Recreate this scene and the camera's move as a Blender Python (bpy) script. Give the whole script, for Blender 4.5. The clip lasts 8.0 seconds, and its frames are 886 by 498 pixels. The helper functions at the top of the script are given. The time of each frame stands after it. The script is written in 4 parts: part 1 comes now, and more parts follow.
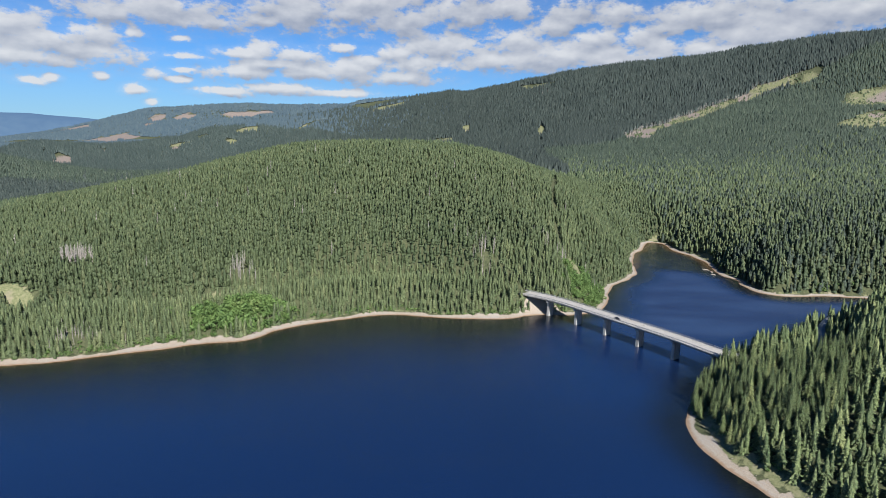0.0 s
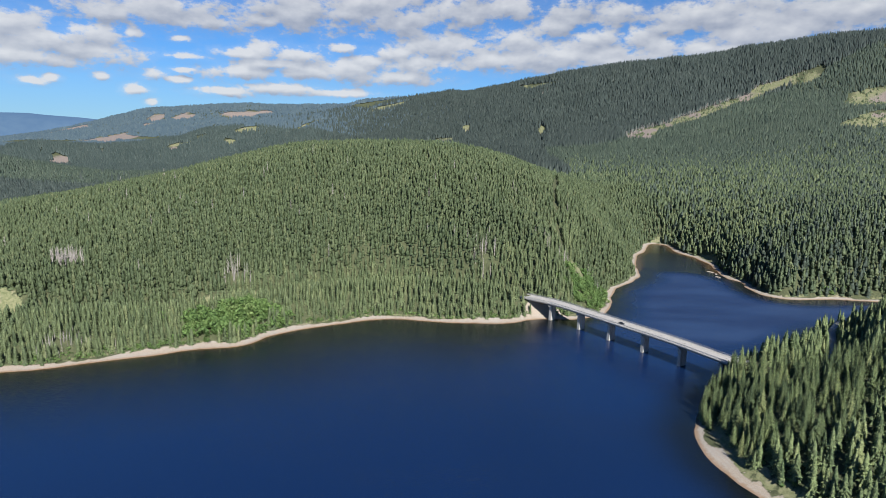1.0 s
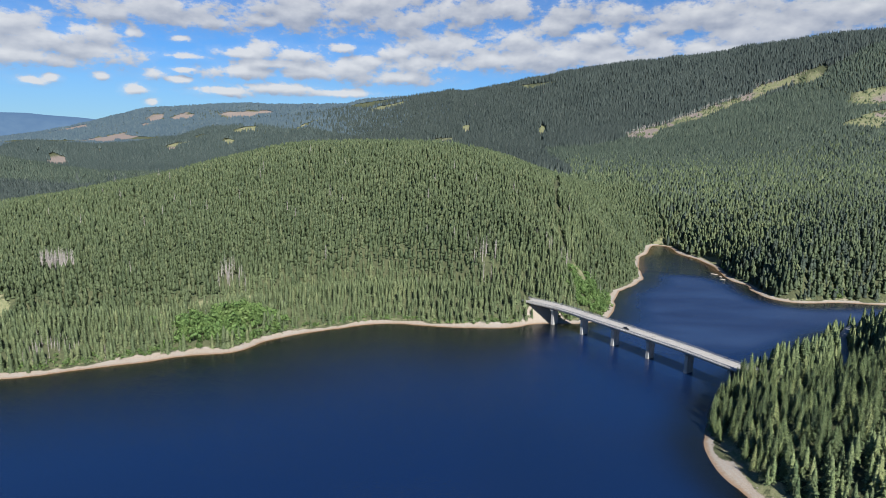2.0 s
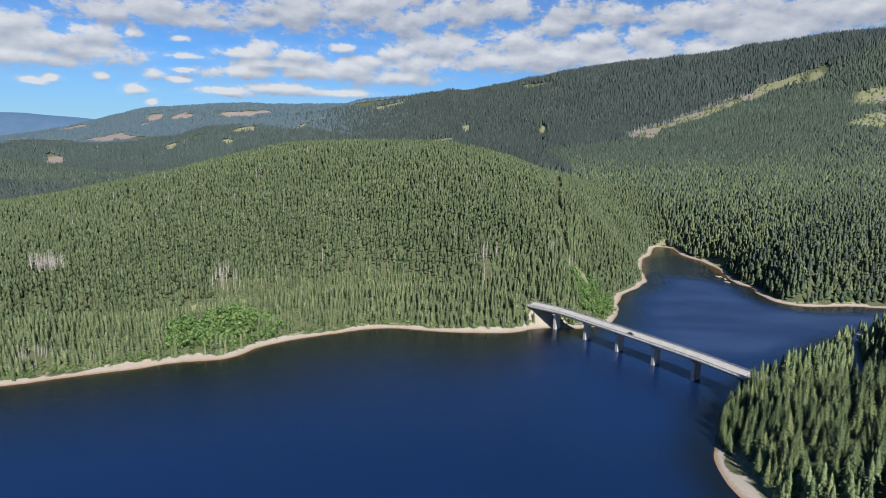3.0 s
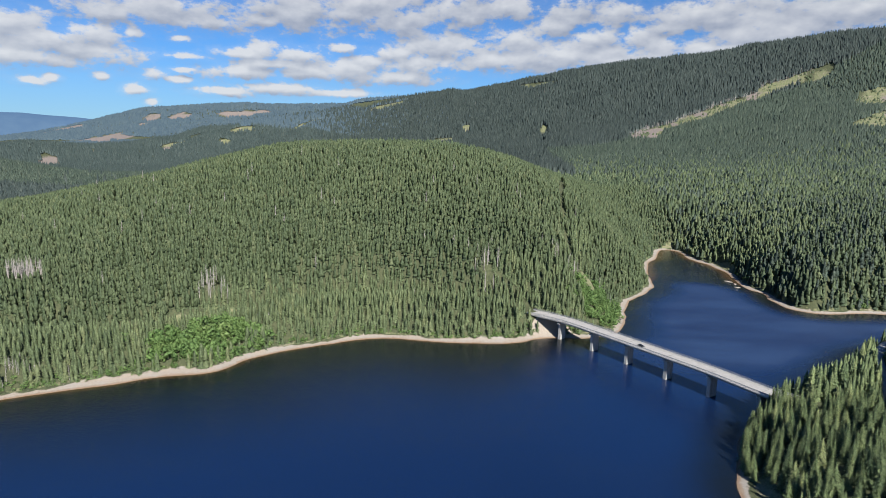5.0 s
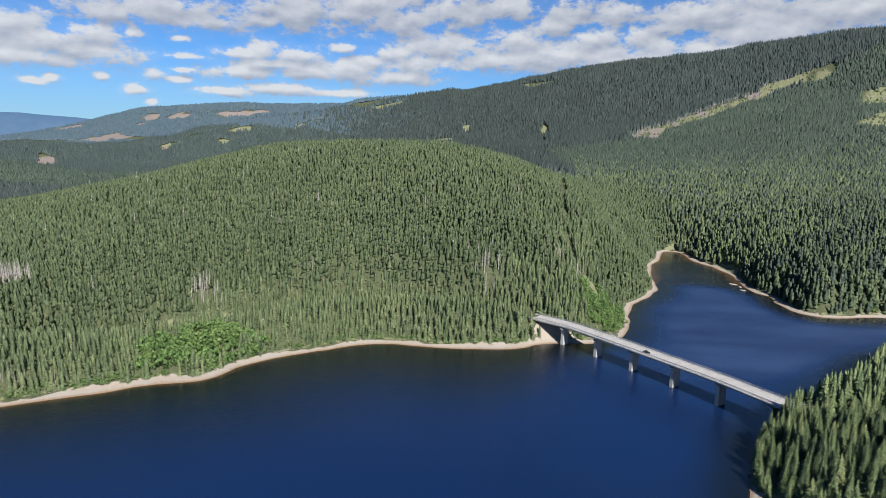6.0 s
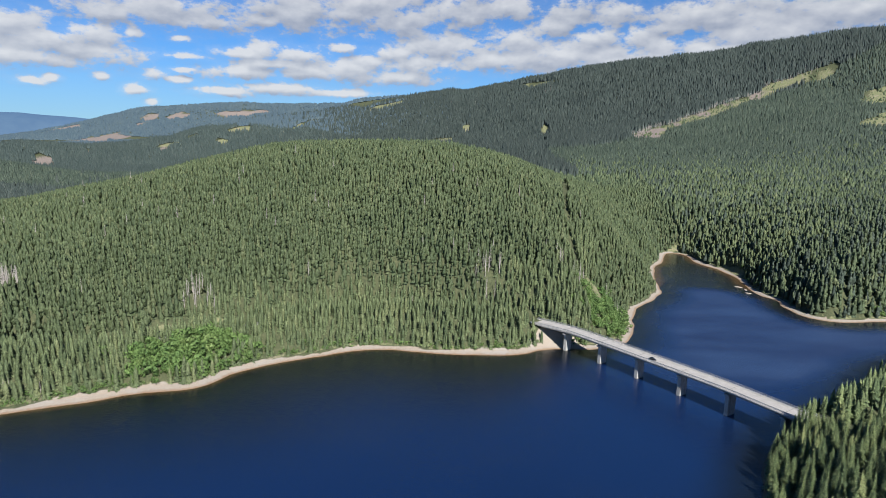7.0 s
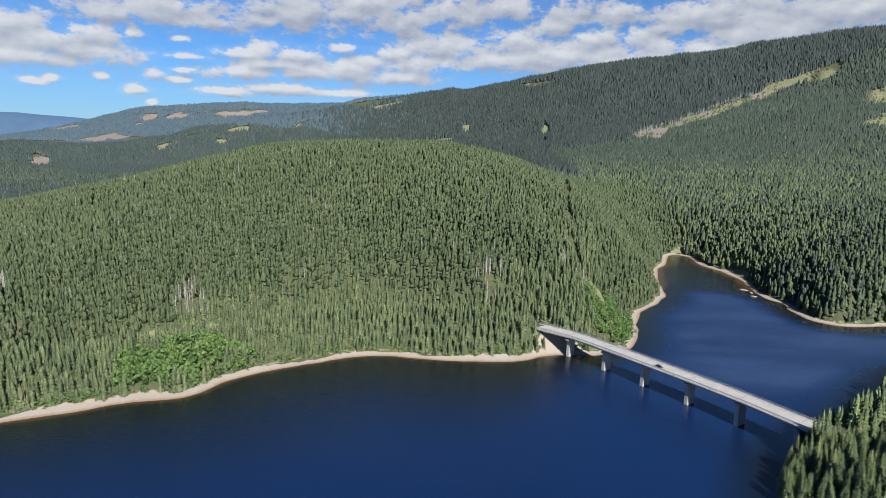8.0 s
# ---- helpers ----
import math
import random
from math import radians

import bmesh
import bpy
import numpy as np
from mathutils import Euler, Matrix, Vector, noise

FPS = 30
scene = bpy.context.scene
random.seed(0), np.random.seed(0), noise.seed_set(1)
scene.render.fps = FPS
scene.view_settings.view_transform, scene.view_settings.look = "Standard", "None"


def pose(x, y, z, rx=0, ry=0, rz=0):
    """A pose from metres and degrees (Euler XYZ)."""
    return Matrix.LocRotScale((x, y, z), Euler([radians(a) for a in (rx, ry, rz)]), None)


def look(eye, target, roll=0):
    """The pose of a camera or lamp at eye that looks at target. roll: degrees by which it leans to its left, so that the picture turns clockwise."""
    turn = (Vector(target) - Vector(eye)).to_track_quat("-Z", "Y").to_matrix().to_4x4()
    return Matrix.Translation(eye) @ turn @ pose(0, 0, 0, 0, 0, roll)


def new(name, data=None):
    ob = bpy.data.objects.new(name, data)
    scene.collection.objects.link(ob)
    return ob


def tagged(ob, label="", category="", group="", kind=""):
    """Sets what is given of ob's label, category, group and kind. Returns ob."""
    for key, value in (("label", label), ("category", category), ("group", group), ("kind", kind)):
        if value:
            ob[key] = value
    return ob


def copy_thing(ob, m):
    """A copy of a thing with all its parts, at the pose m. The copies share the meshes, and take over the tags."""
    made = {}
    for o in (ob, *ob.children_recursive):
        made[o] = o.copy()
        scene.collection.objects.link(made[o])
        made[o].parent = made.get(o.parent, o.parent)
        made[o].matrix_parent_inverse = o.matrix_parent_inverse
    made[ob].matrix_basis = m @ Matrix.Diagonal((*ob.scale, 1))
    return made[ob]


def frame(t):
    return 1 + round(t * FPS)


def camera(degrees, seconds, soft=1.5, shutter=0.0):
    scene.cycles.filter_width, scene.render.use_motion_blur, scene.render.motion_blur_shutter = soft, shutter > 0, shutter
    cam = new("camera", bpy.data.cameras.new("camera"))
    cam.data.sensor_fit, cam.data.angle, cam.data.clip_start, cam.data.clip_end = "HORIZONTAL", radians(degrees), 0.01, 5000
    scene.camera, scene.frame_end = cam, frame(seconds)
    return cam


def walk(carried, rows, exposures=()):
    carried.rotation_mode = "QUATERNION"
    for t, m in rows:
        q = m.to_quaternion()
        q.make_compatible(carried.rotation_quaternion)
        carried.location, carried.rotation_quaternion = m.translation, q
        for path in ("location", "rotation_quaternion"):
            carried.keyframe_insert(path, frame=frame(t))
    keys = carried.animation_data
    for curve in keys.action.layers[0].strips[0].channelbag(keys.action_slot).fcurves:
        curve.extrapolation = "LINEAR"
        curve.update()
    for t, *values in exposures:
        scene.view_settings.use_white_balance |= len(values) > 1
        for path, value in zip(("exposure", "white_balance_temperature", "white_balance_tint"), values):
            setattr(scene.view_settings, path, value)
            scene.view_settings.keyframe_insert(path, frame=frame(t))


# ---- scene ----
cam = camera(73.9, 8.0, soft=0.9)
PATH = [
    (0.0, (0.15, 1.4, 142.95), (0.0882, 3.3655, 142.584), 1.1),
    (8.0, (-0.25, 94.84, 142.95), (-0.3118, 96.8055, 142.584), 1.1),
]
walk(cam, [(t, look(eye, target, roll)) for t, eye, target, roll in PATH])

# ---------------------------------------------------------------- light
SUN_TO = Vector((0.40, -0.925, 0.88)).normalized()      # towards the sun: behind the camera, a little to the right
sun = new("sun", bpy.data.lights.new("sun", "SUN"))
sun.data.energy, sun.data.angle, sun.data.color = 5.0, radians(0.6), (1.0, 0.97, 0.92)
sun.matrix_world = look((100, -400, 600), Vector((100, -400, 600)) - SUN_TO)
scene.view_settings.exposure = 1.2


def math_node(tree, op, a, b=None, clamp=False):
    n = tree.nodes.new("ShaderNodeMath")
    n.operation, n.use_clamp = op, clamp
    for i, v in enumerate((a, b)):
        if v is None:
            continue
        if isinstance(v, (int, float)):
            n.inputs[i].default_value = v
        else:
            tree.links.new(v, n.inputs[i])
    return n.outputs[0]


def vec_node(tree, op, a, b=None):
    n = tree.nodes.new("ShaderNodeVectorMath")
    n.operation = op
    for i, v in enumerate((a, b)):
        if v is None:
            continue
        if isinstance(v, (tuple, list)):
            n.inputs[i].default_value = v
        else:
            tree.links.new(v, n.inputs[i])
    return n


def mix_colour(tree, fac, a, b, blend="MIX"):
    n = tree.nodes.new("ShaderNodeMix")
    n.data_type, n.blend_type = "RGBA", blend
    for socket, v in ((n.inputs[0], fac), (n.inputs[6], a), (n.inputs[7], b)):
        if isinstance(v, (int, float)):
            socket.default_value = v
        elif isinstance(v, tuple):
            socket.default_value = (*v, 1) if len(v) == 3 else v
        else:
            tree.links.new(v, socket)
    return n.outputs[2]


def ramp(tree, value, low, high, smooth=True):
    n = tree.nodes.new("ShaderNodeMapRange")
    n.interpolation_type = "SMOOTHSTEP" if smooth else "LINEAR"
    tree.links.new(value, n.inputs[0])
    n.inputs[1].default_value, n.inputs[2].default_value = low, high
    return n.outputs[0]


def noise_node(tree, vector, scale, detail=4.0, rough=0.55):
    n = tree.nodes.new("ShaderNodeTexNoise")
    if vector is not None:
        tree.links.new(vector, n.inputs["Vector"])
    n.inputs["Scale"].default_value, n.inputs["Detail"].default_value = scale, detail
    n.inputs["Roughness"].default_value = rough
    return n


# cumulus: azimuth from +y, elevation, half width, half height, all in degrees
CLOUDS_WEST = [
    (-37.0, 7.8, 2.6, 1.40), (-32.3, 6.5, 3.5, 1.11), (-36.5, 5.7, 3.9, 0.71), (-31.6, 7.7, 2.4, 0.84), (-35.1, 7.1, 2.9, 1.08),
    (-26.8, 10.1, 6.1, 1.28), (-24.2, 9.5, 3.7, 0.65), (-30.1, 9.6, 2.5, 0.67), (-25.2, 8.0, 0.7, 0.25), (-28.9, 8.1, 0.8, 0.38),
    (-24.8, 6.6, 1.5, 0.25), (-25.1, 5.5, 0.9, 0.20), (-36.1, 3.9, 1.1, 0.36), (-34.7, 4.2, 0.6, 0.36), (-31.3, 4.6, 0.6, 0.33),
    (-27.3, 5.0, 0.9, 0.49), (-25.7, 4.6, 1.0, 0.30), (-28.9, 3.7, 0.9, 0.38), (-27.7, 2.7, 0.5, 0.29),
]
CLOUDS_NORTH = [
    (-15.7, 11.0, 4.3, 1.59), (-9.7, 11.4, 6.4, 1.79), (-18.1, 10.0, 2.2, 0.57), (-5.3, 10.4, 2.7, 1.31), (-18.2, 7.4, 1.3, 0.94),
    (-20.2, 7.1, 2.2, 0.46), (-15.3, 7.2, 2.4, 0.80), (-17.3, 6.4, 4.3, 0.52), (-20.2, 5.6, 3.4, 0.67), (-14.6, 5.8, 3.6, 0.69),
    (-10.7, 6.2, 3.2, 1.08), (-9.1, 6.9, 1.7, 0.76), (-6.6, 5.6, 3.8, 0.71), (-11.3, 8.0, 1.1, 0.43), (-6.6, 7.7, 2.4, 0.66),
    (-3.4, 8.4, 2.6, 1.10), (-4.5, 6.9, 3.3, 1.10), (-21.7, 3.8, 2.9, 0.41), (-16.9, 4.2, 4.0, 0.58), (-11.8, 4.0, 3.2, 0.38),
    (-0.3, 11.5, 3.8, 1.54),
]
CLOUDS_EAST = [
    (-1.3, 8.3, 2.7, 1.10), (2.4, 7.2, 5.5, 0.88), (4.4, 8.7, 2.7, 1.42), (8.1, 7.6, 5.1, 1.20), (8.2, 10.0, 1.8, 0.98),
    (11.0, 8.8, 2.9, 1.08), (15.4, 9.2, 1.4, 0.95), (16.9, 7.9, 2.0, 1.16), (13.1, 7.6, 3.9, 1.18), (20.3, 8.1, 2.0, 0.72),
    (22.8, 8.0, 1.8, 0.46), (4.0, 11.6, 2.5, 1.10), (9.4, 11.2, 2.4, 1.19), (13.3, 11.1, 2.0, 1.07), (20.8, 10.6, 5.5, 1.34),
    (27.1, 10.1, 7.0, 1.86), (24.8, 9.0, 5.2, 1.10), (32.3, 9.9, 3.1, 1.39), (18.6, 9.9, 2.7, 0.68),
]


def make_world():
    w = bpy.data.worlds.new("sky")
    scene.world = w
    w.use_nodes = True
    t = w.node_tree
    t.nodes.clear()
    sky = t.nodes.new("ShaderNodeTexSky")
    sky.sky_type, sky.sun_disc = "NISHITA", False
    sky.sun_elevation = math.asin(SUN_TO.z)
    sky.sun_rotation = math.atan2(SUN_TO.x, SUN_TO.y)
    sky.altitude, sky.air_density, sky.dust_density, sky.ozone_density = 900, 1.0, 0.0, 4.0
    co = t.nodes.new("ShaderNodeTexCoord").outputs["Generated"]
    sep = t.nodes.new("ShaderNodeSeparateXYZ")
    t.links.new(co, sep.inputs[0])
    deg = 180 / math.pi
    az = math_node(t, "MULTIPLY", math_node(t, "ARCTAN2", sep.outputs[0], sep.outputs[1]), deg)
    el = math_node(t, "MULTIPLY", math_node(t, "ARCSINE", sep.outputs[2]), deg)
    comb = t.nodes.new("ShaderNodeCombineXYZ")
    t.links.new(az, comb.inputs[0]), t.links.new(el, comb.inputs[1])
    ae = comb.outputs[0]
    # the rest of the sky: fair-weather cumulus seen from below
    flat = t.nodes.new("ShaderNodeVectorMath")
    flat.operation = "DIVIDE"
    high = math_node(t, "MAXIMUM", sep.outputs[2], 0.06)
    hh = t.nodes.new("ShaderNodeCombineXYZ")
    for i in range(3):
        t.links.new(high, hh.inputs[i])
    t.links.new(co, flat.inputs[0]), t.links.new(hh.outputs[0], flat.inputs[1])
    over = noise_node(t, flat.outputs[0], 0.9, 6, 0.6).outputs[0]
    over = math_node(t, "SUBTRACT", math_node(t, "MULTIPLY", over, 3.0), 2.5)
    side = math_node(t, "MAXIMUM", ramp(t, el, 15, 22), ramp(t, math_node(t, "ABSOLUTE", az), 43, 55))
    over = math_node(t, "SUBTRACT", math_node(t, "MULTIPLY", math_node(t, "ADD", over, 1.0), side), 1.0)

    def thickness(where):
        stretched = vec_node(t, "MULTIPLY", where, (0.6, 1.0, 1.0)).outputs[0]
        soft = noise_node(t, stretched, 0.6, 3, 0.45).outputs[0]
        puffs = noise_node(t, stretched, 0.72, 6, 0.55).outputs[0]
        wisps = noise_node(t, stretched, 2.4, 5, 0.6).outputs[0]
        far = None
        for a, e, wd, ht in CLOUDS_WEST + CLOUDS_NORTH + CLOUDS_EAST:
            off = t.nodes.new("ShaderNodeVectorMath")
            off.operation = "MULTIPLY_ADD"
            t.links.new(where, off.inputs[0])
            off.inputs[1].default_value = (0.74 / wd, 0.74 / ht, 0)
            off.inputs[2].default_value = (-0.74 * a / wd, -0.74 * e / ht, 0)
            length = vec_node(t, "LENGTH", off.outputs[0]).outputs[1]
            if far is None:
                far = length
            else:
                n = t.nodes.new("ShaderNodeMath")
                n.operation = "SMOOTH_MIN"
                t.links.new(far, n.inputs[0]), t.links.new(length, n.inputs[1])
                n.inputs[2].default_value = 0.45
                far = n.outputs[0]
        mass = math_node(t, "MAXIMUM", math_node(t, "SUBTRACT", 1.0, far), -1.0)
        mass = math_node(t, "MAXIMUM", mass, over)
        centred = math_node(t, "SUBTRACT", puffs, 0.5)
        ragged = math_node(t, "ADD", math_node(t, "MULTIPLY", centred, 2.0),
                           math_node(t, "MULTIPLY", math_node(t, "SUBTRACT", wisps, 0.5), 0.95))
        body = math_node(t, "ADD", math_node(t, "MINIMUM", mass, 0.75), math_node(t, "MULTIPLY", math_node(t, "SUBTRACT", soft, 0.5), 1.2))
        body = math_node(t, "ADD", body, math_node(t, "MULTIPLY", centred, 0.7))
        return math_node(t, "ADD", mass, ragged), body

    thick, body = thickness(ae)
    _, above = thickness(vec_node(t, "ADD", ae, (-0.3, 0.55, 0)).outputs[0])
    veil = math_node(t, "MULTIPLY", ramp(t, thick, -0.6, 0.3), 0.16)
    cover = math_node(t, "MAXIMUM", ramp(t, thick, 0.0, 0.56), veil)
    lit = math_node(t, "MULTIPLY", math_node(t, "SUBTRACT", body, above), 1.05)
    shade = math_node(t, "SUBTRACT", math_node(t, "ADD", 0.52, lit), math_node(t, "MULTIPLY", ramp(t, el, 7.0, 11.5), 0.20), clamp=True)
    cloud = mix_colour(t, shade, (3.7, 4.1, 5.0), (7.7, 7.85, 8.1))
    tinted = mix_colour(t, 1.0, sky.outputs[0], (0.42, 0.78, 1.17), "MULTIPLY")
    tinted = mix_colour(t, math_node(t, "MULTIPLY", ramp(t, el, 9.0, 0.0), 0.45), tinted, (3.4, 4.7, 6.8))
    out = mix_colour(t, math_node(t, "MULTIPLY", cover, 0.92), tinted, cloud)
    bg = t.nodes.new("ShaderNodeBackground")
    bg.inputs[1].default_value = 0.0420
    t.links.new(out, bg.inputs[0])
    t.links.new(bg.outputs[0], t.nodes.new("ShaderNodeOutputWorld").inputs[0])


make_world()


# ---------------------------------------------------------------- materials
def material(name):
    m = bpy.data.materials.new(name)
    m.use_nodes = True
    t = m.node_tree
    return m, t, t.nodes["Principled BSDF"], t.nodes.new("ShaderNodeTexCoord").outputs["Object"]


def add_bump(t, bsdf, height, strength, distance):
    b = t.nodes.new("ShaderNodeBump")
    b.inputs["Strength"].default_value, b.inputs["Distance"].default_value = strength, distance
    t.links.new(height, b.inputs["Height"])
    t.links.new(b.outputs[0], bsdf.inputs["Normal"])


def foliage(name, dark, light, warm, bough=0.2, rough=0.6, thin=0.14):
    """Needles or leaves: the tone changes from tree to tree, from bough to bough and over whole stands."""
    m, t, bsdf, _ = material(name)
    geo = t.nodes.new("ShaderNodeNewGeometry")
    p = geo.outputs["Position"]
    tone = t.nodes.new("ShaderNodeAttribute")
    tone.attribute_name = "tone"
    own = t.nodes.new("ShaderNodeObjectInfo").outputs["Random"]
    tree = math_node(t, "FRACT", math_node(t, "ADD", tone.outputs["Fac"], own))
    stand = noise_node(t, p, 0.014, 3, 0.6).outputs[0]
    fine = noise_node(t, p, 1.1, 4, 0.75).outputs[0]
    c = mix_colour(t, ramp(t, math_node(t, "ADD", tree, math_node(t, "MULTIPLY", math_node(t, "SUBTRACT", stand, 0.5), 1.3)), 0.0, 1.0, False), dark, light)
    c = mix_colour(t, math_node(t, "MULTIPLY", ramp(t, tree, 0.86, 1.0), 0.7), c, warm)
    c = mix_colour(t, math_node(t, "MULTIPLY", geo.outputs["Random Per Island"], bough), c, warm)
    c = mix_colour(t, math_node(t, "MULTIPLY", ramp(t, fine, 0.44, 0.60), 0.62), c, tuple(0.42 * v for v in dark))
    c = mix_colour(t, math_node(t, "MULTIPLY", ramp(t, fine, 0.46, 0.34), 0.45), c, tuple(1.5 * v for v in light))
    t.links.new(c, bsdf.inputs["Base Color"])
    bsdf.inputs["Roughness"].default_value = rough
    bsdf.inputs["Specular IOR Level"].default_value = 0.25
    add_bump(t, bsdf, fine, 1.0, 0.6)
    leaf = t.nodes.new("ShaderNodeBsdfTranslucent")
    t.links.new(c, leaf.inputs[0])
    both = t.nodes.new("ShaderNodeMixShader")
    both.inputs[0].default_value = thin
    t.links.new(bsdf.outputs[0], both.inputs[1]), t.links.new(leaf.outputs[0], both.inputs[2])
    t.links.new(both.outputs[0], t.nodes["Material Output"].inputs[0])
    return m


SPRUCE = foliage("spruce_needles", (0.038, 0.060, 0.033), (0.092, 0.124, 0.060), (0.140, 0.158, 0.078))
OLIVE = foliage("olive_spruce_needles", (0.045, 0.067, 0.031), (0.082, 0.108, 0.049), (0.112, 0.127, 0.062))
# MOUNTAIN and PALE have distance haze put into the needle colour
MOUNTAIN = foliage("haze_tinted_spruce_needles", (0.021, 0.032, 0.030), (0.047, 0.064, 0.057), (0.062, 0.077, 0.066))
PALE = foliage("pale_haze_tinted_spruce_needles", (0.028, 0.044, 0.042), (0.054, 0.075, 0.068), (0.064, 0.083, 0.074))
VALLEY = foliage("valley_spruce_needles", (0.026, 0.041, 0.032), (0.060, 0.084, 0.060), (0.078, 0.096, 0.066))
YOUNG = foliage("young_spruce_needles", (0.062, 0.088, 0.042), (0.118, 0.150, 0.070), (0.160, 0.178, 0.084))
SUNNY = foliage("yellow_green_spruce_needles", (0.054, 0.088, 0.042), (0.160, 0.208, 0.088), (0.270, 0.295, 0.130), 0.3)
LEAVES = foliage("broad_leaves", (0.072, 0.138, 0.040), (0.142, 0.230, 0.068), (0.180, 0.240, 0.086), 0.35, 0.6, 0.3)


def plain(name, a, b, scale, rough, bump=0.3, dist=0.02, detail=5, metal=0.0):
    m, t, bsdf, obj = material(name)
    g = t.nodes.new("ShaderNodeNewGeometry").outputs["Position"]
    n1 = noise_node(t, g, scale, detail, 0.6).outputs[0]
    n2 = noise_node(t, g, scale * 0.13, 3, 0.6).outputs[0]
    c = mix_colour(t, ramp(t, n1, 0.3, 0.7), a, b)
    c = mix_colour(t, math_node(t, "MULTIPLY", ramp(t, n2, 0.4, 0.7), 0.4), c, tuple(0.7 * v for v in a))
    t.links.new(c, bsdf.inputs["Base Color"])
    bsdf.inputs["Roughness"].default_value, bsdf.inputs["Metallic"].default_value = rough, metal
    add_bump(t, bsdf, n1, bump, dist)
    return m


BARK = plain("bark", (0.10, 0.075, 0.055), (0.20, 0.16, 0.125), 2.5, 0.9)
DEADWOOD = plain("dead_grey_wood", (0.17, 0.155, 0.14), (0.32, 0.295, 0.27), 2.0, 0.85)
CONCRETE = plain("weathered_concrete", (0.262, 0.254, 0.242), (0.352, 0.342, 0.326), 1.2, 0.85)
PIER_CONCRETE = plain("pier_concrete", (0.25, 0.244, 0.232), (0.36, 0.351, 0.335), 0.7, 0.85)


def water_stained(m):
    """Rain streaks down the slab and a dark brown line at the waterline."""
    t = m.node_tree
    bsdf = t.nodes["Principled BSDF"]
    old = bsdf.inputs["Base Color"].links[0].from_socket
    g = t.nodes.new("ShaderNodeNewGeometry").outputs["Position"]
    sep = t.nodes.new("ShaderNodeSeparateXYZ")
    t.links.new(g, sep.inputs[0])
    streak = noise_node(t, vec_node(t, "MULTIPLY", g, (1.3, 1.3, 0.12)).outputs[0], 1.0, 4, 0.6).outputs[0]
    c = mix_colour(t, math_node(t, "MULTIPLY", ramp(t, streak, 0.48, 0.7), 0.55), old, (0.11, 0.107, 0.10))
    z = math_node(t, "ADD", sep.outputs[2], math_node(t, "MULTIPLY", noise_node(t, g, 0.9, 3).outputs[0], 1.2))
    c = mix_colour(t, math_node(t, "MULTIPLY", ramp(t, z, 1.3, 0.6), 0.6), c, (0.16, 0.13, 0.095))
    t.links.new(c, bsdf.inputs["Base Color"])
    return m


PIER_CONCRETE = water_stained(PIER_CONCRETE)
ASPHALT = plain("pale_worn_asphalt", (0.215, 0.206, 0.196), (0.282, 0.270, 0.258), 1.6, 0.9, 0.2, 0.01)
STEEL = plain("galvanised_rail", (0.34, 0.35, 0.36), (0.46, 0.47, 0.48), 4, 0.45, 0.1, 0.005, metal=0.7)
ROCK = plain("pale_rock", (0.16, 0.14, 0.115), (0.27, 0.24, 0.20), 1.4, 0.9, 0.6, 0.1)
SAND = plain("pale_sand", (0.20, 0.172, 0.140), (0.30, 0.265, 0.222), 1.1, 0.95, 0.4, 0.08)
CAR_PAINT = plain("black_car_paint", (0.010, 0.010, 0.012), (0.014, 0.014, 0.017), 3, 0.25, 0.0, 0.001)
CAR_GLASS = plain("dark_car_glass", (0.015, 0.018, 0.02), (0.02, 0.024, 0.028), 3, 0.06, 0.0, 0.001)
RUBBER = plain("tyre_rubber", (0.012, 0.012, 0.012), (0.02, 0.02, 0.02), 6, 0.9)
ALLOY = plain("alloy_rim", (0.5, 0.5, 0.5), (0.6, 0.6, 0.6), 6, 0.35, 0.05, 0.002, metal=0.9)
LAMP_RED = plain("red_lamp_glass", (0.25, 0.01, 0.01), (0.3, 0.015, 0.01), 3, 0.2, 0.0, 0.001)
LAMP_CLEAR = plain("clear_lamp_glass", (0.6, 0.6, 0.6), (0.7, 0.7, 0.7), 3, 0.1, 0.0, 0.001)


